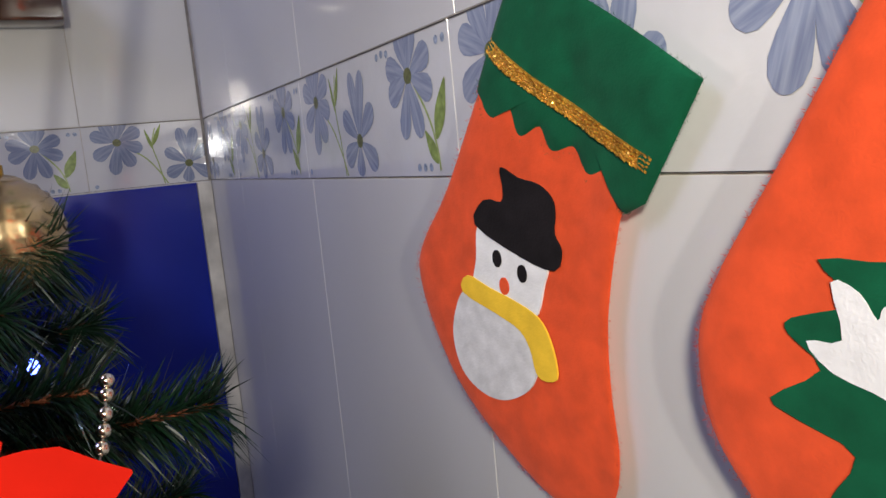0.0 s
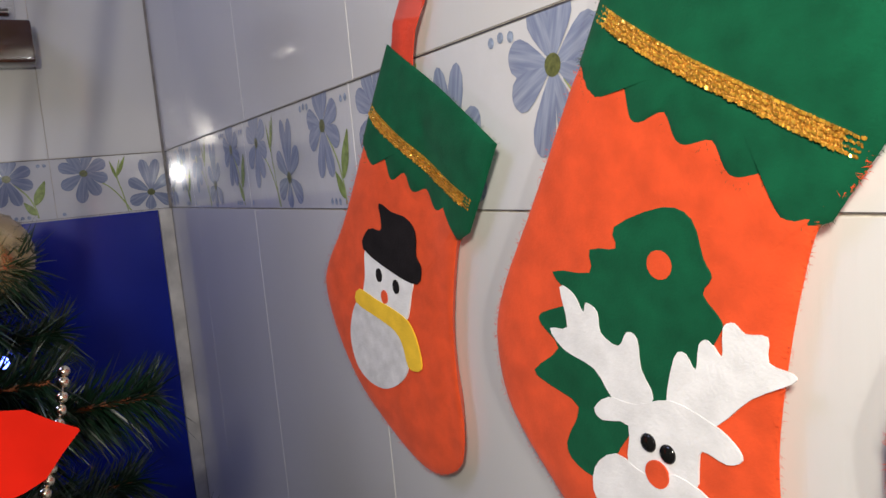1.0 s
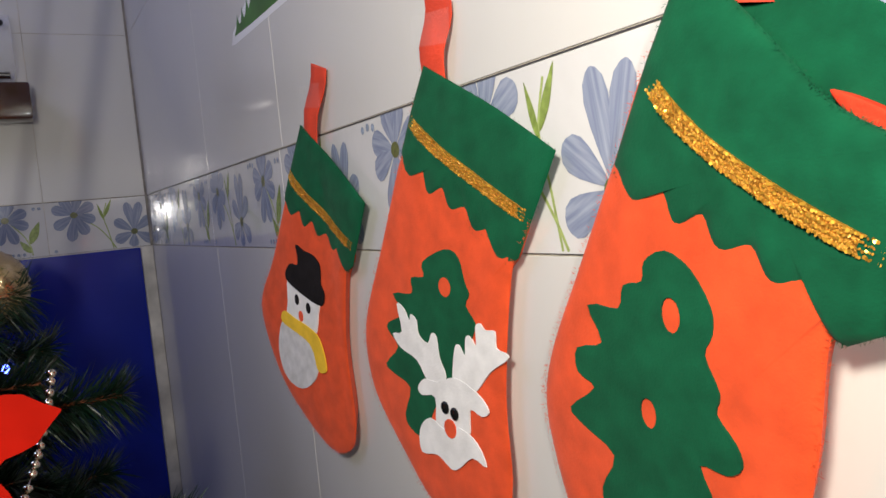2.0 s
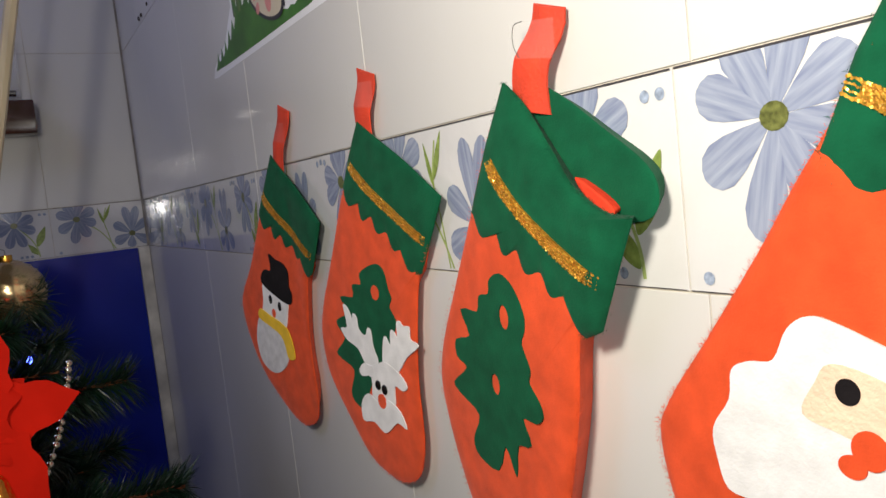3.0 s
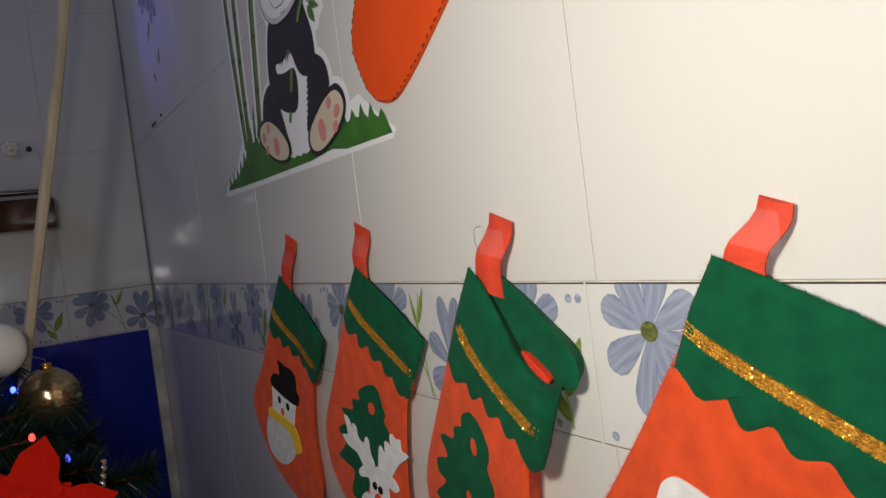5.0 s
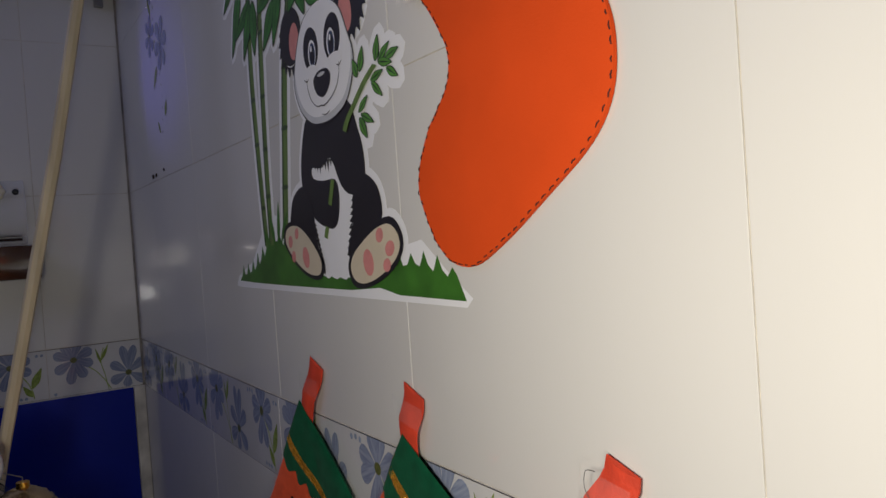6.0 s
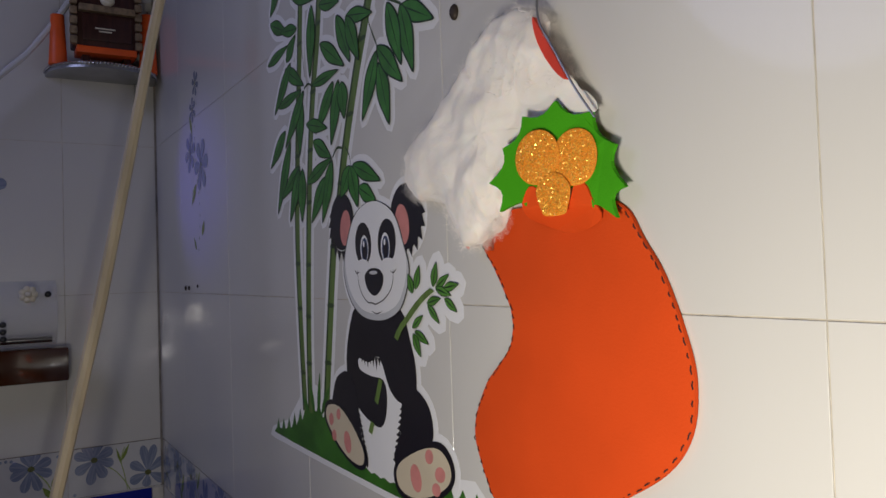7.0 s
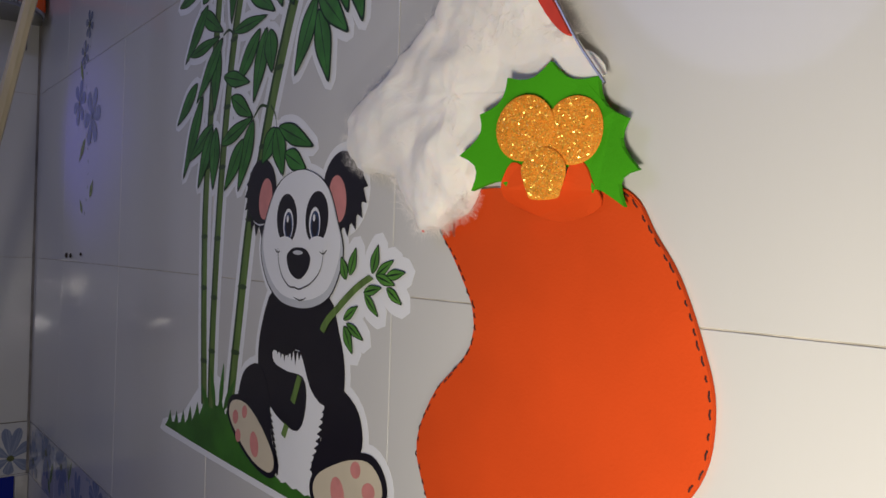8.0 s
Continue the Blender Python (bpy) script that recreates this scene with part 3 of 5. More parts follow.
applique("muzzle", [(-0.018, -0.194), (-0.002, -0.198), (0.012, -0.194), (0.027, -0.199), (0.034, -0.210), (0.022, -0.208), (0.008, -0.217), (0.0, -0.219), (-0.013, -0.214),
                    (-0.030, -0.216), (-0.030, -0.203)], F - 0.0016, FELT_WHITE, TWO, two, "white felt muzzle", 3)
for u, v in ((0.0, -0.185), (0.009, -0.187)):
    bm = bmesh.new()
    add_ball(bm, (u * 0.97 + 0.003, F - 0.0018, v + 0.0015), 0.0036, squash=(1, 0.8, 1))
    part("bead_eye", bm, BEAD_EYE, TWO, "shiny black bead")
applique("nose", ellipse(0.0035, -0.196, 0.0055, 0.0052), F - 0.0026, FELT_RED, TWO, two, "orange-red felt nose", smooth=False)

# green tree patch with two holes
tree_line = flat(curve_through([(0.008, -0.099), (0.019, -0.105), (0.027, -0.117), (0.027, -0.126), (0.023, -0.133), (0.028, -0.145), (0.026, -0.152), (0.033, -0.160), (0.035, -0.167), (0.029, -0.171),
                                (0.017, -0.171), (0.022, -0.184), (0.010, -0.187), (0.006, -0.204), (-0.002, -0.190), (-0.012, -0.206), (-0.032, -0.203), (-0.036, -0.194), (-0.027, -0.179), (-0.045, -0.171),
                                (-0.053, -0.165), (-0.036, -0.154), (-0.046, -0.149), (-0.045, -0.139), (-0.029, -0.135), (-0.036, -0.121), (-0.018, -0.121), (-0.014, -0.112), (-0.004, -0.110), (-0.002, -0.103)], 3))
part("tree_patch", ringed(three(tree_line), [three(ellipse(0.009, -0.121, 0.0045, 0.0062, n=16)), three(ellipse(-0.006, -0.158, 0.0042, 0.0056, n=16))], F - 0.0004, 0.0016), FELT_GREEN, THREE, "dark green felt tree", smooth=False)

# white-bearded face patch
applique("beard", [(-0.044, -0.107), (-0.033, -0.109), (-0.005, -0.120), (0.011, -0.128), (0.017, -0.134), (0.011, -0.146), (0.016, -0.151), (0.013, -0.161), (0.007, -0.167), (0.006, -0.176),
                   (-0.018, -0.191), (-0.040, -0.197), (-0.053, -0.193), (-0.064, -0.187), (-0.068, -0.176), (-0.080, -0.174), (-0.084, -0.164), (-0.085, -0.152), (-0.077, -0.140), (-0.075, -0.129),
                   (-0.068, -0.125), (-0.058, -0.123), (-0.052, -0.112)], F, FELT_WHITE, FOUR, four, "white felt beard and brim", 4)
applique("face", [(-0.037, -0.121), (-0.021, -0.124), (-0.004, -0.133), (-0.002, -0.139), (-0.007, -0.148), (-0.015, -0.150), (-0.025, -0.146), (-0.035, -0.143), (-0.048, -0.139), (-0.043, -0.128)],
         F - 0.0006, FELT_SKIN, FOUR, four, "beige felt oval", 4)
for u, v in ((-0.032, -0.129), (-0.014, -0.136)):
    applique("eye", ellipse(u, v, 0.0040, 0.0042), F - 0.0012, FELT_BLACK, FOUR, four, smooth=False)
applique("nose", ellipse(-0.026, -0.146, 0.0060, 0.0062), F - 0.0012, FELT_RED, FOUR, four, smooth=False)
applique("mouth", ellipse(-0.032, -0.1525, 0.0046, 0.0038), F - 0.0010, FELT_RED, FOUR, four, smooth=False)
applique("pompom", ellipse(0.033, -0.121, 0.0098, 0.0082), F - 0.0006, FELT_WHITE, FOUR, four, "round white felt dot", smooth=False)
# thin thread beside the loop of the open stocking
part("thread", tube(curve_through([(0.016, -0.012, 0.004), (0.011, -0.014, 0.014), (0.012, -0.014, 0.023), (0.018, -0.013, 0.024)], 8, closed=False), 0.00022, 5), WIRE, THREE, "thin dark thread")
hang(ONE, 0.58, 0.165, 0.040, True)
hang(TWO, 0.50, 0.07, 0.065, True)
hang(THREE, 0.70, -0.05, -0.092, False)
hang(FOUR, 0.60, 0.0, 0.0, True)


# ---------- bamboo and bear wall sticker ----------
sticker = thing("wall_sticker", "printed vinyl sticker of bamboo and a seated black-and-white bear", "sticker", (0, 0, 0))
layer_white = bmesh.new()


def grown(outline, by):
    """The outline moved outwards, for the white margin of the sticker."""
    p = [Vector(q) for q in outline]
    area = sum(a.x * b.y - b.x * a.y for a, b in zip(p, p[1:] + p[:1]))
    if area < 0:
        p.reverse()
    out = []
    for i, q in enumerate(p):
        d = (p[(i + 1) % len(p)] - p[i - 1])
        if d.length < 1e-9:
            continue
        d.normalize()
        out.append((q.x + d.y * by, q.y - d.x * by))
    return out


white_step = [0.00006]


def print_piece(name, outline, level, material, margin=0.006, label=""):
    """One printed shape of the sticker, with its white margin beneath."""
    if margin:
        white_step[0] += 0.0000012
        add_plate(layer_white, grown(outline, margin), -white_step[0], white_step[0])
    return part(name, plate(outline, -level * 0.4, 0.0001), material, sticker, label, smooth=False)


def leaf_line(a, b, half):
    a, b = Vector(a), Vector(b)
    d = b - a
    s = Vector((-d.y, d.x)).normalized() * half
    return flat(curve_through([a, a + d * 0.22 + s * 0.8, a + d * 0.48 + s, a + d * 0.8 + s * 0.5, b, a + d * 0.8 - s * 0.5, a + d * 0.48 - s, a + d * 0.22 - s * 0.8], 3))


leaf_level = [0.0012]


def printed_leaf(a, b, half=None, material=LEAF, margin=0.006):
    a, b = Vector(a), Vector(b)
    if half is None:
        half = 0.0058 + 0.0058 * abs(b.y - a.y) / (b - a).length
    leaf_level[0] += 0.000016
    ob = print_piece("bamboo_leaf", leaf_line(a, b, half), leaf_level[0], LEAF_DARK, margin)
    leaf_level[0] += 0.000016
    part("leaf_face", plate(leaf_line(a + (b - a) * 0.03, b - (b - a) * 0.06, half * 0.84), -leaf_level[0] * 0.4, 0.00005), material, ob, smooth=False)
    leaf_level[0] += 0.000016
    part("leaf_vein", plate(leaf_line(a, b - (b - a) * 0.15, 0.0006), -leaf_level[0] * 0.4, 0.00005), LEAF_DARK, ob, smooth=False)


def cane(points, width):
    pts = curve_through(points, 6, closed=False)
    left, right = [], []
    for i, p in enumerate(pts):
        d = (pts[min(i + 1, len(pts) - 1)] - pts[max(i - 1, 0)]).normalized()
        s = Vector((-d.y, d.x)) * width / 2
        left.append(p + s)
        right.append(p - s)
    print_piece("bamboo_cane", flat(left + right[::-1]), 0.0007, CANE, 0.007)
    edge = flat([p for p in left] + [p * 0.75 + q * 0.25 for p, q in zip(left, right)][::-1])
    part("cane_shade", plate(edge, -0.00034, 0.00005), CANE_DARK, sticker, smooth=False)
    low, high = min(p.y for p in pts), max(p.y for p in pts)
    z = low + 0.045
    while z < high - 0.01:
        p = min(pts, key=lambda q: abs(q.y - z))
        part("cane_joint", plate(ellipse(p.x, p.y, width * 0.62, 0.0022, n=14), -0.00036, 0.00005), CANE_DARK, sticker, smooth=False)
        z += 0.055


cane([(0.740, 1.440), (0.733, 1.528), (0.730, 1.620), (0.738, 1.715), (0.750, 1.812), (0.759, 1.890)], 0.0125)
cane([(0.754, 1.440), (0.755, 1.520), (0.762, 1.620), (0.772, 1.700), (0.783, 1.756), (0.797, 1.805), (0.812, 1.890)], 0.0125)
cane([(0.796, 1.452), (0.808, 1.520), (0.824, 1.603), (0.840, 1.645), (0.856, 1.690), (0.881, 1.747), (0.912, 1.808), (0.945, 1.880)], 0.0140)

for a, b, c, d in ((662, 1857, 716, 1833), (744, 1829, 693, 1839), (650, 1813, 718, 1819), (705, 1796, 760, 1767), (683, 1759, 753, 1764), (710, 1803, 740, 1824), (724, 1799, 670, 1754),
                   (749, 1762, 744, 1698), (704, 1731, 653, 1697), (718, 1718, 673, 1644), (744, 1688, 686, 1659), (743, 1686, 711, 1633), (750, 1685, 746, 1630), (693, 1892, 663, 1865)):
    printed_leaf((a / 1000, b / 1000), (c / 1000, d / 1000))
for a, b, c, d in ((729, 1867, 792, 1844), (804, 1834, 852, 1823), (785, 1841, 777, 1770), (760, 1762, 702, 1712), (804, 1797, 860, 1762), (835, 1754, 788, 1713), (846, 1753, 825, 1696), (852, 1750, 857, 1715),
                   (782, 1762, 847, 1762), (764, 1727, 818, 1714), (781, 1707, 825, 1685), (827, 1683, 800, 1626), (809, 1669, 772, 1628), (762, 1668, 827, 1685)):
    printed_leaf((a / 1000, b / 1000), (c / 1000, d / 1000))
for a, b, c, d in ((866, 1805, 919, 1792), (968, 1782, 1017, 1757), (967, 1784, 985, 1726), (945, 1792, 967, 1736), (925, 1759, 894, 1706), (927, 1748, 944, 1694), (925, 1762, 968, 1723),
                   (845, 1812, 873, 1762), (866, 1805, 891, 1759), (867, 1672, 844, 1645), (867, 1672, 881, 1634), (872, 1672, 926, 1652), (883, 1651, 916, 1637), (905, 1850, 960, 1845), (880, 1830, 905, 1870)):
    printed_leaf((a / 1000, b / 1000), (c / 1000, d / 1000))
for twig in ([(0.912, 1.808), (0.940, 1.797), (0.967, 1.784)], [(0.905, 1.797), (0.915, 1.778), (0.925, 1.762)], [(0.856, 1.690), (0.864, 1.682), (0.867, 1.672)], [(0.783, 1.760), (0.772, 1.766), (0.760, 1.764)],
             [(0.750, 1.820), (0.757, 1.800), (0.762, 1.775)], [(0.850, 1.690), (0.838, 1.692), (0.827, 1.685)]):
    line = curve_through(twig, 4, closed=False)
    part("twig", plate(flat([p + Vector((0, 0.0012)) for p in line] + [p - Vector((0, 0.0012)) for p in line][::-1]), -0.00044, 0.00005), CANE_DARK, sticker, smooth=False)

# grass strip
rnd = random.Random(5)
blades = [(0.642, 1.403)]
for i in range(26):
    x = 0.650 + 0.0172 * i
    crest = 1.408 + 0.036 * math.exp(-((x - 0.765) / 0.06) ** 2) + 0.012 * math.exp(-((x - 1.03) / 0.05) ** 2)
    tall = rnd.uniform(0.006, 0.014) if x < 0.85 or x > 1.0 else 0.002
    blades += [(x, crest), (x + 0.006, crest + tall), (x + 0.011, crest + 0.001)]
blades += [(1.100, 1.3975), (1.015, 1.3985), (0.985, 1.403), (0.935, 1.400), (0.80, 1.4005), (0.70, 1.4015)]
add_plate(layer_white, [(0.628, 1.3975), (0.636, 1.408), (0.690, 1.424), (0.725, 1.452), (0.765, 1.470), (0.81, 1.462), (0.86, 1.43), (1.0, 1.43), (1.05, 1.437), (1.08, 1.416), (1.107, 1.3995), (1.100, 1.3935),
                       (1.015, 1.3940), (0.80, 1.3950), (0.64, 1.3960)], -0.00006, 0.00006)
print_piece("grass", blades, 0.0005, GRASS, 0, "dark to light green printed grass")
for x, z, dx, h in ((0.765, 1.440, -0.012, 0.035), (0.775, 1.440, 0.006, 0.042), (0.783, 1.442, 0.022, 0.030), (0.752, 1.436, -0.020, 0.022)):
    part("grass_blade", plate(leaf_line((x, z), (x + dx, z + h), 0.004), -0.00038, 0.00005), GRASS, sticker, smooth=False)
# seated bear, in plain shapes
print_piece("bear_belly", flat(curve_through([(0.868, 1.512), (0.915, 1.512), (0.950, 1.480), (0.948, 1.447), (0.932, 1.424), (0.905, 1.421), (0.884, 1.430), (0.868, 1.455)], 4)), 0.0012, WHITE_VINYL)
print_piece("bear_torso", flat(curve_through([(0.871, 1.550), (0.910, 1.545), (0.951, 1.549), (0.966, 1.526), (0.974, 1.505), (0.972, 1.484), (0.950, 1.475), (0.930, 1.484), (0.913, 1.508), (0.893, 1.502), (0.873, 1.504),
                                              (0.874, 1.495), (0.895, 1.491), (0.919, 1.490), (0.925, 1.476), (0.920, 1.457), (0.907, 1.450), (0.878, 1.457), (0.860, 1.470), (0.847, 1.492), (0.852, 1.522)], 3)), 0.0016, BLACK_VINYL, 0.006)
print_piece("bear_leg", flat(curve_through([(0.966, 1.490), (0.988, 1.482), (0.997, 1.468), (0.995, 1.452), (0.974, 1.440), (0.941, 1.426), (0.935, 1.433), (0.947, 1.452), (0.950, 1.474)], 3)), 0.0020, BLACK_VINYL)
print_piece("bear_leg", flat(curve_through([(0.850, 1.490), (0.825, 1.483), (0.815, 1.468), (0.812, 1.452), (0.835, 1.452), (0.861, 1.440), (0.884, 1.426), (0.884, 1.412), (0.872, 1.445), (0.868, 1.470)], 3)), 0.0020, BLACK_VINYL)
print_piece("bear_foot", flat(curve_through([(0.800, 1.458), (0.829, 1.460), (0.858, 1.447), (0.881, 1.428), (0.883, 1.414), (0.870, 1.407), (0.842, 1.411), (0.812, 1.424), (0.792, 1.442)], 3)), 0.0022, BLACK_VINYL)
print_piece("bear_sole", flat(curve_through([(0.802, 1.454), (0.828, 1.456), (0.855, 1.444), (0.876, 1.427), (0.878, 1.416), (0.868, 1.411), (0.843, 1.414), (0.816, 1.426), (0.797, 1.441)], 3)), 0.0024, PAW, 0)
print_piece("bear_foot", flat(curve_through([(0.958, 1.440), (0.984, 1.451), (1.008, 1.455), (1.022, 1.447), (1.026, 1.434), (1.016, 1.421), (0.991, 1.409), (0.962, 1.402), (0.941, 1.404), (0.933, 1.417), (0.940, 1.430)], 3)), 0.0022, BLACK_VINYL)
print_piece("bear_sole", flat(curve_through([(0.958, 1.436), (0.982, 1.446), (1.004, 1.450), (1.017, 1.444), (1.021, 1.434), (1.013, 1.424), (0.991, 1.413), (0.964, 1.406), (0.945, 1.408), (0.938, 1.417), (0.943, 1.427)], 3)), 0.0024, PAW, 0)
for x, z, a, b, turn in ((0.809, 1.442, 0.006, 0.0052, 60), (0.826, 1.449, 0.0055, 0.0045, 60), (0.815, 1.428, 0.0055, 0.005, 60), (0.845, 1.427, 0.010, 0.0075, 110),
                         (0.991, 1.442, 0.0062, 0.0052, 30), (1.006, 1.432, 0.0075, 0.0055, 20), (1.000, 1.420, 0.0062, 0.0048, 20), (0.970, 1.422, 0.0085, 0.0105, 20)):
    part("toe_pad", plate(ellipse(x, z, a, b, turn, 16), -0.00104, 0.00005), PINK, sticker, smooth=False)
for x, z, turn in ((0.845, 1.624, -12), (0.966, 1.620, 12)):
    print_piece("bear_ear", ellipse(x, z, 0.0255, 0.0255, turn), 0.0026, BLACK_VINYL)
    part("ear_inside", plate(ellipse(x + (0.008 if x < 0.9 else -0.006), z - 0.006, 0.011, 0.016, turn), -0.00112, 0.00005), PINK, sticker, smooth=False)
head = flat(curve_through([(0.912, 1.637), (0.946, 1.625), (0.962, 1.600), (0.970, 1.577), (0.957, 1.551), (0.935, 1.540), (0.908, 1.537), (0.880, 1.541), (0.858, 1.556), (0.847, 1.580), (0.856, 1.607), (0.876, 1.630)], 5))
print_piece("bear_head_edge", head, 0.0030, BLACK_VINYL, 0.005)
part("bear_head", plate(grown(head, -0.0012), -0.00124, 0.00005), SHADE_VINYL, sticker, smooth=False)
part("bear_face", plate([(0.909 + (x - 0.909) * 0.93, 1.592 + (z - 1.589) * 0.93) for x, z in head], -0.00128, 0.00005), WHITE_VINYL, sticker, smooth=False)


def print_line(name, points, width, level, material):
    """A thin printed line that tapers at both ends."""
    line = curve_through(points, 5, closed=False)
    left, right = [], []
    for i, p in enumerate(line):
        d = (line[min(i + 1, len(line) - 1)] - line[max(i - 1, 0)]).normalized()
        half = Vector((-d.y, d.x)) * width / 2 * (0.35 + 0.65 * math.sin(math.pi * i / (len(line) - 1)))
        left.append(p + half)
        right.append(p - half)
    part(name, plate(flat(left + right[::-1]), -level, 0.00004), material, sticker, smooth=False)


for x, turn in ((0.8895, 8), (0.9335, -8)):
    part("eye_patch", plate(ellipse(x, 1.602, 0.0158, 0.0185, turn), -0.00136, 0.00005), BLACK_VINYL, sticker, smooth=False)
    part("eye_white", plate(ellipse(x + (0.0025 if x < 0.91 else -0.0025), 1.598, 0.0078, 0.0115, 0, 20), -0.00142, 0.00005), WHITE_VINYL, sticker, smooth=False)
    part("eye_iris", plate(ellipse(x + (0.0030 if x < 0.91 else -0.0020), 1.597, 0.0062, 0.0100, 0, 20), -0.00147, 0.00004), IRIS, sticker, smooth=False)
    part("eye_pupil", plate(ellipse(x + (0.0032 if x < 0.91 else -0.0018), 1.5965, 0.0042, 0.0074, 0, 18), -0.00152, 0.00004), BLACK_VINYL, sticker, smooth=False)
    part("eye_gleam", plate(ellipse(x + (0.0018 if x < 0.91 else -0.0032), 1.6020, 0.0017, 0.0026, 0, 12), -0.00157, 0.00004), WHITE_VINYL, sticker, smooth=False)
    part("cheek", plate(ellipse(x + (-0.002 if x < 0.91 else 0.002), 1.5830, 0.0140, 0.0062, 0, 20), -0.00161, 0.00004), WHITE_VINYL, sticker, smooth=False)
print_line("smile", [(0.8775, 1.580), (0.8790, 1.570), (0.885, 1.560), (0.896, 1.553), (0.9045, 1.5525), (0.911, 1.5515), (0.9175, 1.5530), (0.927, 1.556), (0.938, 1.563), (0.9430, 1.571), (0.9440, 1.580)], 0.0011, 0.00166, LINE)
print_line("cheek_line", [(0.8725, 1.5800), (0.8765, 1.5772), (0.8815, 1.5785)], 0.0010, 0.00166, LINE)
print_line("cheek_line", [(0.9395, 1.5785), (0.9445, 1.5772), (0.9490, 1.5800)], 0.0010, 0.00166, LINE)
print_line("chin_line", [(0.904, 1.5455), (0.913, 1.5437), (0.922, 1.5460)], 0.0009, 0.00166, LINE)
part("bear_nose", plate(flat(curve_through([(0.8915, 1.574), (0.899, 1.5800), (0.909, 1.5812), (0.920, 1.5798), (0.9265, 1.574), (0.923, 1.565), (0.911, 1.5585), (0.8975, 1.563)], 4)), -0.00170, 0.00005), BLACK_VINYL, sticker, smooth=False)
part("nose_gleam", plate(ellipse(0.9085, 1.5775, 0.0075, 0.0016, 0, 16), -0.00175, 0.00004), SHADE_VINYL, sticker, smooth=False)
# fur fringe over the breast and along the belly
for k in range(7):
    x = 0.8765 + 0.0056 * k
    part("fur_tuft", plate([(x, 1.5075), (x + 0.0056, 1.5075), (x + 0.0030, 1.5010 - 0.002 * (k % 3))], -0.00070, 0.00004), BLACK_VINYL, sticker, smooth=False)
for k in range(9):
    f = k / 8
    x, z = 0.9520 - 0.0145 * f, 1.4720 - 0.042 * f
    part("fur_tuft", plate([(x + 0.002, z + 0.003), (x + 0.001, z - 0.003), (x - 0.0052, z - 0.0016)], -0.00088, 0.00004), BLACK_VINYL, sticker, smooth=False)
    x, z = 0.8700 + 0.0130 * f, 1.4560 - 0.034 * f
    part("fur_tuft", plate([(x - 0.002, z + 0.003), (x - 0.001, z - 0.003), (x + 0.0042, z - 0.0018)], -0.00088, 0.00004), BLACK_VINYL, sticker, smooth=False)
for x0, sign in ((0.845, -1), (0.966, 1)):
    for k in range(8):
        a = radians(-95 + 20 * k)
        c, r = Vector((x0, 1.622)), 0.0245
        d = Vector((sign * math.cos(a), math.sin(a) * 1.0))
        n = Vector((-d.y, d.x))
        part("fur_tuft", plate([tuple(c + d * r + n * 0.0045), tuple(c + d * r - n * 0.0045), tuple(c + d * (r + 0.0058) - Vector((0, 0.004)))], -0.00102, 0.00004), BLACK_VINYL, sticker, smooth=False)
for a, b in (((0.9055, 1.4700), (0.9150, 1.4900)), ((0.8925, 1.4430), (0.8975, 1.4525))):
    a, b = Vector(a), Vector(b)
    part("sprig_piece", plate([tuple(a + Vector((-0.0032, 0.001))), tuple(a + Vector((0.0032, -0.001))), tuple(b + Vector((0.0032, -0.001))), tuple(b + Vector((-0.0032, 0.001)))], -0.00094, 0.00004), CANE, sticker, smooth=False)
# bamboo sprig held by the bear
line = curve_through([(0.912, 1.455), (0.925, 1.482), (0.945, 1.525), (0.965, 1.542), (0.986, 1.556), (1.003, 1.564)], 4, closed=False)
print_piece("sprig_stem", flat([p + Vector((-0.003, 0.0012)) for p in line[8:]] + [p - Vector((-0.003, 0.0012)) for p in line[8:]][::-1]), 0.0036, CANE, 0.010)
for a, b, c, d in ((974, 1561, 967, 1576), (978, 1564, 985, 1582), (1004, 1566, 1010, 1584), (1008, 1565, 1027, 1575), (1019, 1565, 1039, 1568), (1008, 1565, 1029, 1560), (1020, 1558, 1036, 1549),
                   (995, 1554, 1015, 1558), (996, 1553, 1012, 1540), (972, 1535, 989, 1545), (976, 1533, 996, 1524), (973, 1531, 984, 1514)):
    printed_leaf((a / 1000, b / 1000), (c / 1000, d / 1000), 0.0034 if abs(c - a) > abs(d - b) else 0.0048, LEAF_LIGHT, 0.008)
part("white_margin", layer_white, WHITE_VINYL, sticker, "white vinyl margin", smooth=False)


# ---------- felt boot with cotton ----------
boot = thing("felt_boot", "flat orange felt boot with cotton wool, holly and glitter discs", "wall decoration", (0, 0, 0))
boot_line = flat(curve_through([(1.074, 1.600), (1.084, 1.6065), (1.108, 1.6125), (1.145, 1.612), (1.182, 1.6125), (1.202, 1.6060), (1.213, 1.590), (1.225, 1.5725), (1.236, 1.546), (1.241, 1.525), (1.2375, 1.500),
                                (1.222, 1.4795), (1.189, 1.458), (1.144, 1.432), (1.113, 1.421), (1.084, 1.431), (1.0640, 1.462), (1.0625, 1.480), (1.0765, 1.5055), (1.1015, 1.529), (1.1065, 1.5485), (1.092, 1.5735), (1.078, 1.591)], 5))
boot_line = [(x - 0.015 * (1.41 - x), z + 0.015 * (z - 1.575)) for x, z in boot_line]
bm = plate(boot_line, -0.0030, 0.0024)
rim = [e for e in bm.edges if all(abs(v.co.y + 0.0030) < 1e-6 for v in e.verts)]
bmesh.ops.bevel(bm, geom=rim, offset=0.0006, segments=2, affect="EDGES")
part("boot", bm, BOOT, boot, "flat orange felt sole and shaft")
inner = [Vector(p) for p in grown(boot_line, -0.0009)]
dist, nextdash = 0.0, 0.0
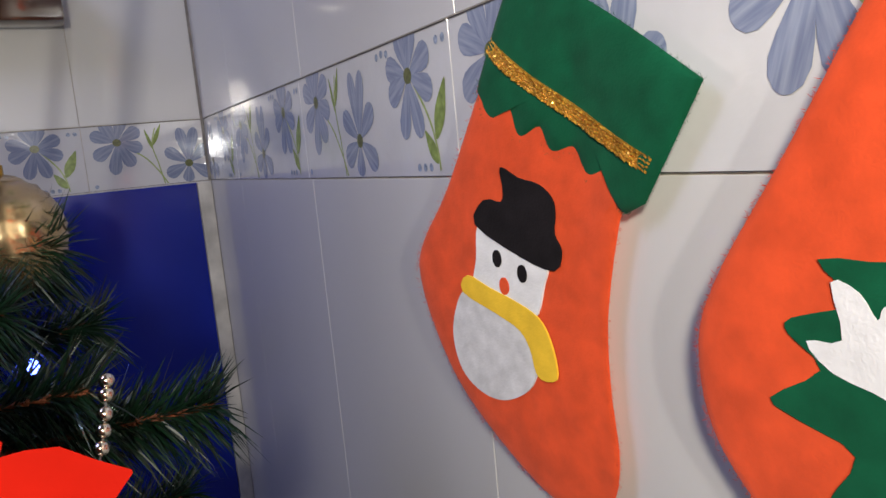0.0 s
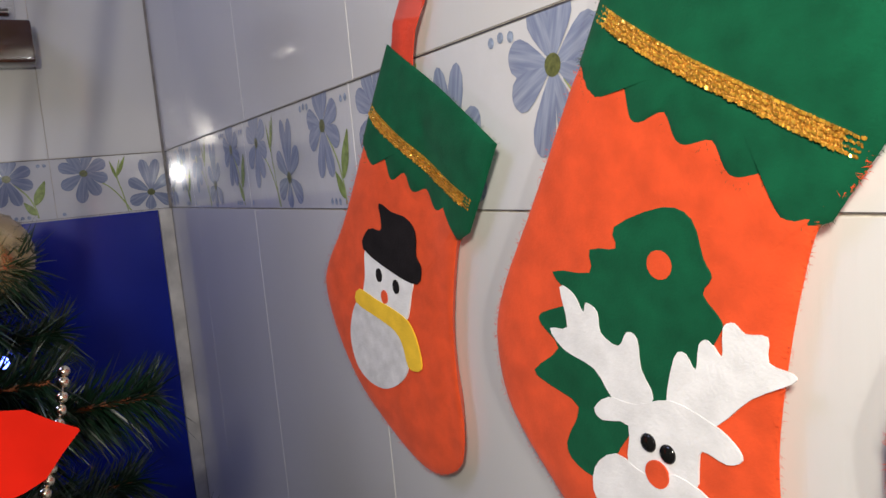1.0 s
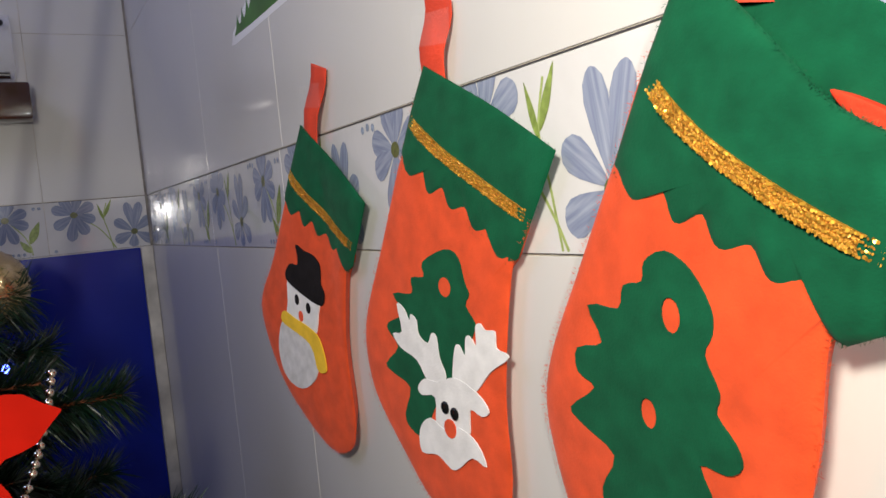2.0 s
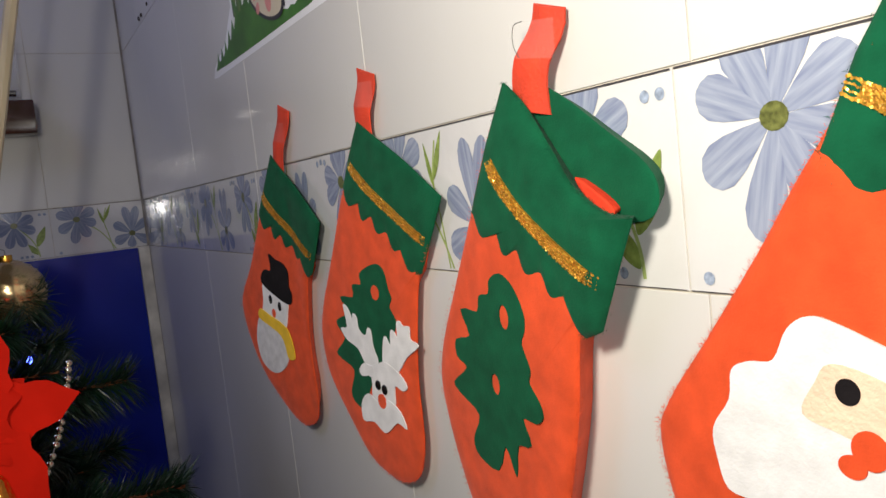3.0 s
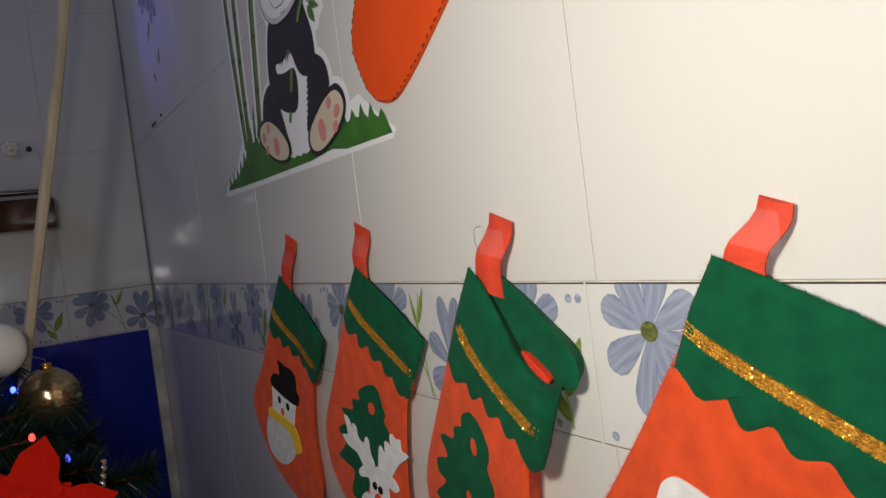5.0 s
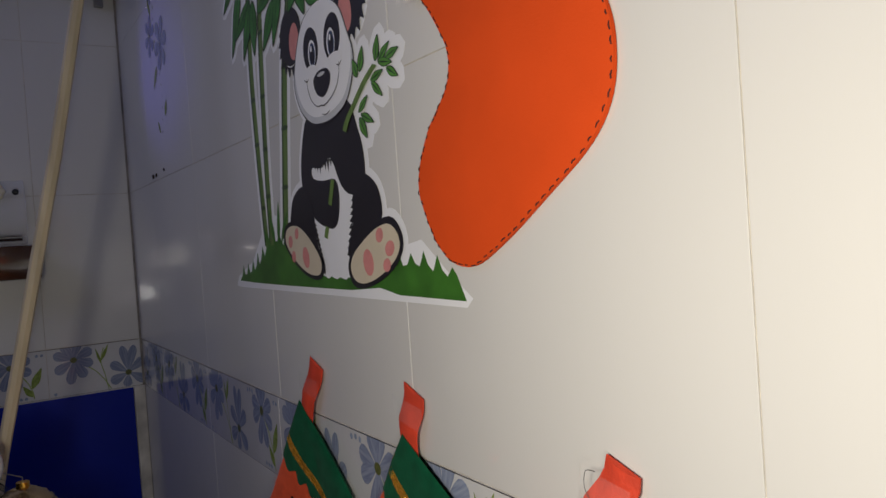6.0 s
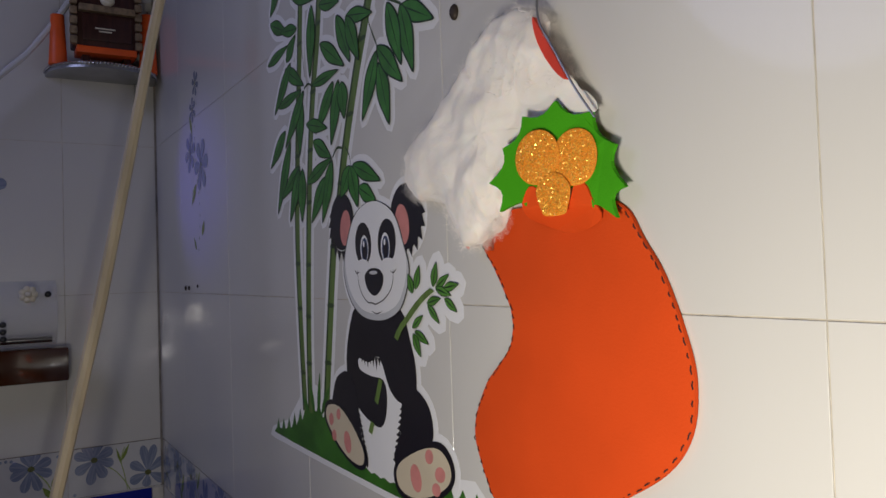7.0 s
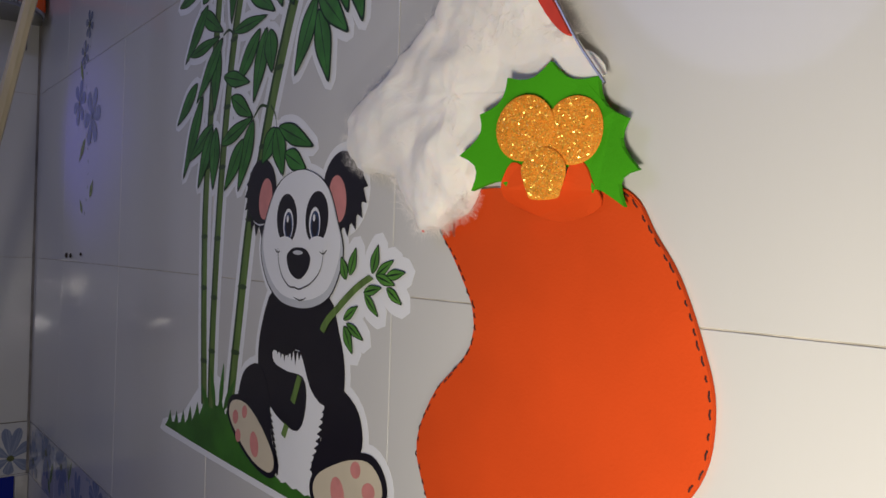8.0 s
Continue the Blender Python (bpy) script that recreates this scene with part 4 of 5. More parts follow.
for p, q in zip(inner, inner[1:] + inner[:1]):
    seg = (q - p).length
    side = p.x > 1.198 or p.y < 1.49 or (p.x < 1.115 and p.y < 1.595)
    while nextdash < dist + seg:
        if side and seg > 1e-6:
            at = p.lerp(q, (nextdash - dist) / seg)
            d = (q - p).normalized()
            off = Vector((-d.y, d.x)) * rnd.uniform(-0.0006, 0.0006)
            a, b = at + off, at + off + d * rnd.uniform(0.0022, 0.0046)
            part("stitch", tube([(a.x, -0.0030, a.y), ((a.x + b.x) / 2, -0.0037, (a.y + b.y) / 2), (b.x, -0.0030, b.y)], 0.0004, 5), STITCH, boot, smooth=False)
        nextdash += rnd.uniform(0.0055, 0.0085)
    dist += seg
# holly leaf on the boot's upper edge, leaning out over the cotton
def lean_out(bm):
    for v in bm.verts:
        v.co.y -= 0.22 * max(0.0, 1.185 - v.co.x)
    return bm


holly_line = []
spikes = [(1.1618, 1.6667), (1.1846, 1.6570), (1.2005, 1.6375), (1.2065, 1.6160), (1.2000, 1.6010), (1.1833, 1.6075), (1.1816, 1.6179), (1.1426, 1.6166), (1.1403, 1.6117), (1.1207, 1.6102), (1.1132, 1.6274), (1.1245, 1.6463), (1.1395, 1.6621)]
for p, q in zip(spikes, spikes[1:] + spikes[:1]):
    p, q = Vector(p), Vector(q)
    middle = Vector((1.160, 1.634))
    for k in range(5):
        t = k / 5
        at = p.lerp(q, t)
        holly_line.append(tuple(at + (middle - at) * 0.14 * 4 * t * (1 - t) * ((q - p).length > 0.013)))
part("holly_leaf", lean_out(plate(holly_line, -0.0094, 0.0024)), HOLLY, boot, "bright green felt holly leaf", smooth=False)
tab_line = flat(curve_through([(1.1371, 1.6030), (1.1383, 1.6126), (1.1434, 1.6219), (1.1497, 1.6202), (1.1561, 1.6112), (1.1691, 1.6116), (1.1733, 1.6196), (1.1787, 1.6213), (1.1829, 1.6144), (1.1846, 1.6020), (1.1602, 1.5957)], 4))
bm = lean_out(plate(tab_line, -0.0106, 0.0015))
for v in bm.verts:
    f = min(1.0, max(0.0, (v.co.z - 1.5957) / 0.018))
    v.co.y = -0.0031 + (v.co.y + 0.0031) * f * f * (3 - 2 * f)
part("boot_tab", bm, BOOT, boot, "lobed felt edge over the leaf", smooth=False)
discs = ((ellipse(1.1517, 1.6373, 0.0150, 0.0150, n=36), (1.1517, 1.6373), -0.0128),
         (ellipse(1.1754, 1.6345, 0.0145, 0.0150, n=36), (1.1754, 1.6345), -0.0118),
         (flat(curve_through([(1.1513, 1.6188), (1.1561, 1.6258), (1.1626, 1.6280), (1.1691, 1.6254), (1.1737, 1.6186), (1.1716, 1.6087), (1.1691, 1.6051), (1.1577, 1.6049), (1.1545, 1.6082)], 4)), (1.1624, 1.6163), -0.0138))
for line, (x, z), y in discs:
    disc = part("glitter_disc", lean_out(puff(line, (x, z), y + 0.0004, 0.0006, 0.0, 5, back=y + 0.002)), GLITTER, boot, "orange-gold glitter disc")
    bm = bmesh.new()
    for _ in range(900):
        k = rnd.randrange(len(line))
        edge = Vector(line[k]).lerp(Vector(line[(k + 1) % len(line)]), rnd.random())
        r = math.sqrt(rnd.random()) * 0.96
        q = Vector((x, z)).lerp(edge, r)
        c = Vector((q.x, y - 0.0004 + 0.0006 * r ** 6, q.y))
        rot = Euler((rnd.gauss(0, 0.45), 0, rnd.gauss(0, 0.45))).to_matrix()
        w = rnd.uniform(0.00016, 0.00042)
        bm.faces.new([bm.verts.new(c + rot @ Vector(v)) for v in ((-w, 0, -w), (w, 0, -w), (w, 0, w), (-w, 0, w))])
    part("glitter", lean_out(bm), SPARK, disc, "loose glitter", smooth=False, kind="stuff")
# cotton wool
cotton_line = flat(curve_through([(1.126, 1.729), (1.140, 1.7235), (1.150, 1.718), (1.155, 1.705), (1.160, 1.690), (1.172, 1.676), (1.188, 1.657), (1.165, 1.657), (1.140, 1.652), (1.125, 1.638), (1.112, 1.622), (1.106, 1.607),
                                  (1.090, 1.600), (1.078, 1.593), (1.062, 1.594), (1.052, 1.607), (1.036, 1.622), (0.998, 1.631), (0.986, 1.651), (1.003, 1.671), (1.036, 1.685), (1.062, 1.699), (1.084, 1.714), (1.106, 1.727)], 5))
wob = []
for i, p in enumerate(cotton_line):
    n = noise.noise((p[0] * 90, p[1] * 90, 2.0)) * 0.005 + noise.noise((p[0] * 260, p[1] * 260, 5.0)) * 0.002
    wob.append((p[0] + n, p[1] + noise.noise((p[0] * 90, p[1] * 90, 9.0)) * 0.004))
bm = puff(wob, (1.098, 1.660), -0.008, 0.013, 0.0, 30, back=-0.0006)
for v in bm.verts:
    if v.co.y < -0.0065:
        q = v.co
        v.co.y -= 0.0065 * noise.noise((q.x * 34, q.z * 34, 1.0)) + 0.0021 * noise.noise((q.x * 85, q.z * 85, 4.0)) + 0.0007 * noise.noise((q.x * 220, q.z * 220, 7.0))
for v in bm.verts:
    f = min(1.0, max(0.0, (1.700 - v.co.z) / 0.03)) * min(1.0, max(0.0, (v.co.x - 1.095) / 0.03))
    v.co.y += (max(v.co.y, -0.0085) - v.co.y) * f
cot = part("cotton_wool", bm, COTTON, boot, "fluffy off-white cotton wool tuft")
bm = bmesh.new()
for _ in range(16000):
    edge = rnd.random() < 0.86
    i = rnd.randrange(len(wob))
    s = 1.0 if edge else math.sqrt(rnd.random())
    p = Vector((1.098, 1.660)).lerp(Vector(wob[i]), s * rnd.uniform(0.93, 1.02) if edge else s)
    y = -rnd.uniform(0.002, 0.014) if edge else -0.007 - 0.011 * (1 - s ** 6) ** 0.5 - rnd.uniform(-0.002, 0.004)
    if p.x > 1.105 and p.y < 1.676:
        continue
    d = Vector((rnd.gauss(0, 1), rnd.gauss(0, 0.5), rnd.gauss(0, 1))).normalized() * rnd.uniform(0.002, 0.008)
    bend = Vector((rnd.gauss(0, 1), 0, rnd.gauss(0, 1))) * 0.0015
    w = d.cross(Vector((0, 1, 0))).normalized() * 0.00006
    a = Vector((p.x, y, p.y))
    b, c = a + d * 0.5 + bend, a + d
    v = [bm.verts.new(q) for q in (a - w, a + w, b + w, b - w, c)]
    bm.faces.new(v[:4])
    bm.faces.new((v[3], v[2], v[4]))
part("cotton_fibre", bm, FIBRE, cot, "loose cotton fibres", smooth=False, kind="stuff")
part("tape_end", plate([(1.050, 1.5905), (1.085, 1.5890), (1.085, 1.5960), (1.050, 1.5975)], -0.0030, 0.0003), TAPE, boot, "clear tape under the cotton tip", smooth=False)
part("red_scrap", plate([(1.0600, 1.5960), (1.0660, 1.5910), (1.0680, 1.5945), (1.0630, 1.5985)], -0.0105, 0.0012), RED_PLASTIC, boot, "red paper scrap at the cotton tip", smooth=False)
part("red_cone", plate(flat(curve_through([(1.148, 1.716), (1.153, 1.709), (1.163, 1.694), (1.174, 1.676), (1.167, 1.680), (1.157, 1.692), (1.150, 1.705)], 3)), -0.0168, 0.003), RED_PLASTIC, boot, "red paper edge behind the cotton", smooth=False)
part("edge_wire", tube(curve_through([(1.120, -0.004, 1.732), (1.132, -0.006, 1.727), (1.141, -0.008, 1.724), (1.147, -0.012, 1.728), (1.153, -0.016, 1.712), (1.166, -0.0165, 1.692), (1.179, -0.016, 1.671), (1.193, -0.015, 1.652)], 5, closed=False), 0.0007, 6), STEEL, boot, "thin grey wire edge")


# ---------- christmas tree, partly seen beside the corner ----------
TX, TY = 0.66, -0.52
tree = thing("christmas_tree", "dark green artificial pine tree with glossy needles and brown chenille stems", "christmas tree", (TX, TY, 0))
bm = bmesh.new()
add_tube(bm, [(0, 0, 0.08), (0, 0, 0.8), (0.0, 0, 1.52)], [0.018, 0.014, 0.006], 10)
part("trunk", bm, CHENILLE, tree, "brown wrapped trunk")
bm = bmesh.new()
for k in range(4):
    a = k * math.pi / 2 + 0.4
    add_tube(bm, [(0, 0, 0.12), (0.10 * math.cos(a), 0.10 * math.sin(a), 0.06), (0.20 * math.cos(a), 0.20 * math.sin(a), 0.008)], 0.008, 8)
part("foot", bm, STEEL, tree, "metal tripod foot")


def branch(start, tip, rnd, density=1.0, droop=0.02):
    """A chenille stem with needles all round, in the tree's own space."""
    a, b = Vector(start), Vector(tip)
    pts = curve_through([a, a.lerp(b, 0.5) + Vector((0, 0, droop)), b], 6, closed=False)
    ob = part("branch", tube(pts, [0.0032 * (1 - 0.35 * i / (len(pts) - 1)) for i in range(len(pts))], 6), CHENILLE, tree)
    length = (b - a).length
    for material, count, long in ((NEEDLE, int(5200 * length * density), 1.0), (FROST, int(110 * length * density), 1.1)):
        verts, faces = [], []
        for _ in range(count):
            f = rnd.uniform(0.05, 1.0) * (len(pts) - 1.001)
            i = int(f)
            p = pts[i].lerp(pts[i + 1], f - i)
            d = (pts[i + 1] - pts[i]).normalized()
            side = Vector((rnd.gauss(0, 1), rnd.gauss(0, 1), rnd.gauss(0, 1)))
            side = (side - side.dot(d) * d).normalized()
            n = (d * rnd.uniform(0.35, 0.9) + side).normalized()
            ln = rnd.uniform(0.022, 0.042) * long
            w = n.cross(Vector((rnd.random(), rnd.random(), rnd.random())) - Vector((0.5, 0.5, 0.5))).normalized() * 0.00055
            k = len(verts)
            verts += [p - w, p + w, p + n * ln * 0.6 + w * 0.9 - Vector((0, 0, 0.002)), p + n * ln * 0.6 - w * 0.9 - Vector((0, 0, 0.002)), p + n * ln - Vector((0, 0, 0.005))]
            faces += [(k, k + 1, k + 2, k + 3), (k + 3, k + 2, k + 4)]
        me = bpy.data.meshes.new("needles")
        me.from_pydata([tuple(v) for v in verts], [], faces)
        me.materials.append(material)
        nd = new("needles" if material is NEEDLE else "tinsel", me)
        nd.parent = ob
        tagged(nd, "glossy dark green plastic needles" if material is NEEDLE else "thin silvery tinsel strands", kind="stuff")


rnd = random.Random(11)
for z in (0.62, 0.74, 0.86, 0.96, 1.05, 1.13, 1.20):
    reach = 0.31 + (1.10 - z) * 0.42
    for k in range(10):
        a = 2 * math.pi * (k + 0.5 * (z * 10 % 2)) / 10 + rnd.uniform(-0.15, 0.15)
        r = reach * rnd.uniform(0.86, 1.0)
        branch((0, 0, z + 0.02), (r * math.cos(a), r * math.sin(a), z + rnd.uniform(-0.05, 0.02)), rnd)
for tip in ((0.722, -0.145, 1.100), (0.770, -0.113, 1.000), (0.665, -0.205, 1.185), (0.555, -0.100, 0.930), (0.60, -0.262, 1.235), (0.80, -0.245, 1.02), (0.55, -0.17, 1.05), (0.72, -0.20, 1.12), (0.76, -0.225, 1.06), (0.64, -0.18, 1.00), (0.70, -0.23, 1.16), (0.60, -0.19, 1.13), (0.58, -0.15, 1.00), (0.66, -0.16, 0.96), (0.74, -0.19, 1.00), (0.62, -0.21, 1.17), (0.69, -0.21, 1.07)):
    branch((0, 0, tip[2] - 0.03), (tip[0] - TX, tip[1] - TY, tip[2]), rnd, 1.1, 0.005)


def poinsettia(at, face, size, label):
    """An artificial flower with pointed velvet petals round gold stamens."""
    t = thing("poinsettia_flower", label, "artificial flower", at)
    t.matrix_world = look(at, Vector(at) - Vector(face))
    rnd = random.Random(3)
    for ring, (n, r, lift, off) in enumerate(((6, size, -0.004, 0.15), (5, size * 0.66, 0.004, 0.55))):
        for k in range(n):
            a = 2 * math.pi * k / n + off + rnd.uniform(-0.05, 0.05)
            bm = bmesh.new()
            left, mid, right = [], [], []
            steps = 9
            for i in range(steps + 1):
                s = i / steps
                w = r * 0.27 * (math.sin(math.pi * s ** 0.8) ** 0.8) * (1.14 if i % 3 == 1 else 0.9 if i % 3 == 2 else 1.0) + 0.0006
                z = lift - 0.010 * s * s * (1 + ring) + 0.002 * rnd.uniform(-1, 1)
                for line, side, up in ((left, w, 0.0025), (mid, 0, 0.0), (right, -w, 0.0025)):
                    x, y = r * s, side
                    line.append(bm.verts.new((x * math.cos(a) - y * math.sin(a), x * math.sin(a) + y * math.cos(a), -(-z - up * math.sin(math.pi * s)))))
            for i in range(steps):
                bm.faces.new((left[i], left[i + 1], mid[i + 1], mid[i]))
                bm.faces.new((mid[i], mid[i + 1], right[i + 1], right[i]))
            ret = bmesh.ops.extrude_face_region(bm, geom=bm.faces[:])
            bmesh.ops.translate(bm, verts=[v for v in ret["geom"] if isinstance(v, bmesh.types.BMVert)], vec=(0, 0, 0.0007))
            bmesh.ops.recalc_face_normals(bm, faces=bm.faces[:])
            part("petal", bm, POINSETTIA, t)
    for k in range(9):
        a, r = rnd.uniform(0, 6.28), rnd.uniform(0.003, 0.016)
        bm = bmesh.new()
        tip = (r * math.cos(a), r * math.sin(a), 0.016)
        add_tube(bm, [(0, 0, 0.002), tip], 0.0012, 5)
        add_ball(bm, tip, 0.0026, 8, 6)
        part("stamen", bm, STAMEN, t)
    part("calyx", tube([(0, 0, -0.03), (0, 0, 0.003)], [0.003, 0.006], 8), NEEDLE, t)
    return t


poinsettia((0.862, -0.271, 1.117), (0.94, 0.02, 0.32), 0.080, "large red velvet poinsettia with golden stamens on the tree")

# ridged champagne bauble
bauble = thing("bauble", "champagne-gold ridged glass bauble hanging on the tree", "bauble", (0.650, -0.2285, 1.193), "baubles")
bm = bmesh.new()
add_ball(bm, (0, 0, 0), 0.032, 40, 28)
for v in bm.verts:
    d = v.co.normalized()
    v.co *= 1 + 0.022 * math.sin(26 * (d.z + 0.25 * d.x + 0.08 * math.sin(5 * d.y)))
part("glass", bm, BAUBLE, bauble)
part("cap", tube([(0, 0, 0.030), (0, 0, 0.037)], 0.006, 12), GOLDFOIL, bauble, "gold metal cap")
part("hook", tube([(0, 0, 0.034), (0.003, 0, 0.042), (-0.004, -0.02, 0.050), (-0.01, -0.05, 0.045)], 0.0006, 5), STEEL, bauble)
white = thing("bauble", "plain pearl-white bauble hanging on the tree", "bauble", (0.665, -0.272, 1.254), "baubles")
bm = bmesh.new()
add_ball(bm, (0, 0, 0), 0.029, 32, 20)
part("glass", bm, BAUBLE_WHITE, white)
part("cap", tube([(0, 0, 0.028), (0, 0, 0.035)], 0.006, 12), SILVER, white, "silver metal cap")
part("hook", tube([(0, 0, 0.035), (0, -0.02, 0.046), (0, -0.06, 0.02)], 0.0006, 5), STEEL, white)

# bead garland
garland = thing("bead_garland", "string of pale gold beads draped down the tree", "garland", (0.752, -0.1925, 1.132))
line = curve_through([(0.0, 0.0, 0.0), (0.012, -0.006, -0.024), (0.028, -0.019, -0.060), (0.044, -0.040, -0.100), (0.050, -0.072, -0.150)], 14, closed=False)
bead_mesh = None
run, due = 0.0, 0.0
for p, q in zip(line, line[1:]):
    run += (q - p).length
    if run >= due:
        due += 0.0072
        if bead_mesh is None:
            bm = bmesh.new()
            add_ball(bm, (0, 0, 0), 0.0034, 12, 8)
            bead_mesh = finish("bead", bm, SILVER)
        b = new("bead", bead_mesh)
        b.parent, b.location = garland, q
part("string", tube(line, 0.0005, 5), STEEL, garland)

# gold foil ornament below the flower
bell = thing("foil_bell", "small crumpled gold foil bell below the poinsettia", "ornament", (0.872, -0.257, 1.066))
bm = bmesh.new()
add_tube(bm, [(0, 0, 0.016), (0, 0, 0.010), (0, 0, 0.0), (0, 0, -0.010), (0, 0, -0.014)], [0.004, 0.010, 0.013, 0.015, 0.019], 14)
for v in bm.verts:
    v.co += 0.0016 * Vector(noise.noise_vector(v.co * 130))
part("bell", bm, GOLDFOIL, bell, smooth=False)
part("clapper", tube([(0, 0, -0.012), (0, 0, -0.022)], 0.003, 8), GOLDFOIL, bell)

# the last bulb is added out of view, where the blue spot sits
for at, material, label in (((0.752, -0.252, 1.171), LED_RED, "tiny glowing red light on the tree"), ((0.70, -0.222, 1.132), LED_BLUE, "tiny glowing blue light on the tree"),
                            ((0.63, -0.262, 1.205), LED_BLUE, "tiny glowing blue light on the tree"), ((0.052, -0.352, 1.797), LED_BLUE, "tiny glowing blue bulb added out of view on a pale cable")):
    t = thing("fairy_light", label, "fairy light", at, "fairy lights")
    bm = bmesh.new()
    add_ball(bm, (0, 0, 0), 0.0028, 10, 8, (1, 1, 1.5))
    part("bulb", bm, material, t)
    part("socket", tube([(0, 0, -0.003), (0, 0, -0.010)], 0.0022, 8), BLACKP, t)

# pale stick that rises from the tree
stick = [(0.60, -0.231 + 0.213 * (z - 1.29) + 0.0025 * math.sin(9 * z), z) for z in (0.95, 1.1, 1.25, 1.4, 1.55, 1.7, 1.85, 2.0, 2.15, 2.3)]
single("wooden_stick", tube(stick, [0.0063 + 0.0004 * math.sin(5 * i) for i in range(len(stick))], 8), WOOD_PALE, "long pale wooden stick leaning up out of the tree", "stick")

# ---------- things on the west wall ----------
ledge = thing("wall_ledge", "varnished dark brown wooden block ledge on the tiles", "shelf", (0, -0.291, 1.441))
part("block", box((0.0, -0.13, -0.029), (0.055, 0.135, 0.028), 0.005), BROWN_GLOSS, ledge)
holder = thing("acrylic_holder", "clear plastic holder with an ivory rosette above a brown ledge", "holder", (0, -0.29, 1.471))
bm = bmesh.new()
rings = []
for k in range(9):
    a = math.pi * k / 8
    x, z = 0.004 + 0.044 * math.sin(a), 0.055 - 0.055 * math.cos(a)
    rings.append([bm.verts.new((x, y, z)) for y in (-0.13, 0.118)] + [bm.verts.new((x - 0.002, y, z)) for y in (-0.13, 0.118)])
for r, s in zip(rings, rings[1:]):
    bm.faces.new((r[0], r[1], s[1], s[0]))
    bm.faces.new((r[3], r[2], s[2], s[3]))
    bm.faces.new((r[1], r[3], s[3], s[1]))
part("cover", bm, ACRYLIC, holder, "curved clear cover")
part("rail", tube([(0.03, -0.13, 0.012), (0.03, 0.110, 0.012)], 0.006, 10), CHROME, holder, "shiny rail")
bm = bmesh.new()
for k in range(7):
    a = 2 * math.pi * k / 7
    add_ball(bm, (0.050, 0.075 + 0.009 * math.cos(a), 0.088 + 0.009 * math.sin(a)), 0.0058, 10, 8, (0.6, 1, 1))
add_ball(bm, (0.053, 0.075, 0.088), 0.005, 10, 8)
part("rosette", bm, IVORY, holder, "ivory rosette knob")
for y, z in ((0.038, 0.040), (0.038, 0.028), (0.038, 0.016), (0.104, 0.087)):
    bm = bmesh.new()
    add_ball(bm, (0.048, y, z), 0.0052, 12, 8, (0.6, 1, 1))
    part("button", bm, BLACKP, holder, "round black button")

shelf = thing("corner_shelf", "half-round grey shelf edged with a row of glass stones", "shelf", (0, -0.092, 1.935))
edge = [Vector((0.001 + 0.105 * math.sin(math.pi * k / 24) ** 0.8, -0.090 * math.cos(math.pi * k / 24), 0)) for k in range(25)]
bm = bmesh.new()
lo = [bm.verts.new(p) for p in edge]
hi = [bm.verts.new(p + Vector((0, 0, 0.010))) for p in edge]
bm.faces.new(lo[::-1])
bm.faces.new(hi)
for i in range(len(edge)):
    j = (i + 1) % len(edge)
    bm.faces.new((lo[i], lo[j], hi[j], hi[i]))
part("board", bm, STEEL, shelf, "smooth grey board")
stone_mesh = None
for p, q in zip(edge, edge[1:]):
    for f in (0.25, 0.75):
        c = p.lerp(q, f)
        n = Vector((q.y - p.y, -(q.x - p.x), 0)).normalized()
        if stone_mesh is None:
            bm = bmesh.new()
            bmesh.ops.create_icosphere(bm, subdivisions=1, radius=0.0032)
            stone_mesh = finish("stone", bm, CHROME, smooth=False)
        s = new("glass_stone", stone_mesh)
        s.parent, s.location = shelf, c + n * 0.001 + Vector((0, 0, 0.007))
part("bracket", box((0.0, 0.055, -0.045), (0.012, 0.070, 0.0), 0.002), STEEL, shelf)

for y, h, r in ((-0.165, 0.085, 0.0125), (-0.020, 0.105, 0.0135)):
    t = thing("candle", "tapered orange wax candle standing on a grey shelf", "candle", (0.050, y, 1.945), "candles")
    bm = bmesh.new()
    add_tube(bm, [(0, 0, 0), (0, 0, 0.002), (0, 0, h * 0.5), (0, 0, h), (0, 0, h + 0.001)], [r * 1.12, r * 1.18, r, r * 0.86, r * 0.8], 18)
    part("wax", bm, CANDLE, t)
    part("wick", tube([(0, 0, h), (0.001, 0, h + 0.008)], 0.0008, 6), BLACKP, t)

cabinet = thing("picture_frame", "small carved dark red wooden frame with a cornice on a shelf", "picture frame", (0.045, -0.092, 1.945))
part("base_rail", box((-0.02, -0.046, 0.022), (0.028, 0.050, 0.034), 0.002), CANDLE, cabinet, "orange wooden rail")
for y in (-0.030, 0.036):
    part("leg", box((-0.01, y - 0.006, 0.0), (0.012, y + 0.006, 0.022), 0.001), WOOD_DARK, cabinet)
part("back_board", box((-0.02, -0.052, 0.034), (0.018, 0.056, 0.16), 0.003), WOOD_DARK, cabinet)
part("front_panel", box((0.018, -0.036, 0.046), (0.022, 0.042, 0.092), 0.0015), WOOD_DARK, cabinet, "recessed dark panel")
part("cornice", box((0.016, -0.042, 0.094), (0.030, 0.048, 0.106), 0.002), WOOD_TRIM, cabinet, "carved pale cornice")
for y in (-0.050, 0.054):
    for k in range(6):
        part("carving", box((0.016, y - 0.006, 0.036 + 0.017 * k), (0.026, y + 0.006, 0.050 + 0.017 * k), 0.003), WOOD_TRIM, cabinet)
for y0, y1, z in ((-0.016, 0.016, 0.066), (-0.010, 0.010, 0.061)):
    part("lettering_bar", box((0.0222, y0, z), (0.0226, y1, z + 0.0022)), IVORY, cabinet, "tiny pale bar of lettering")
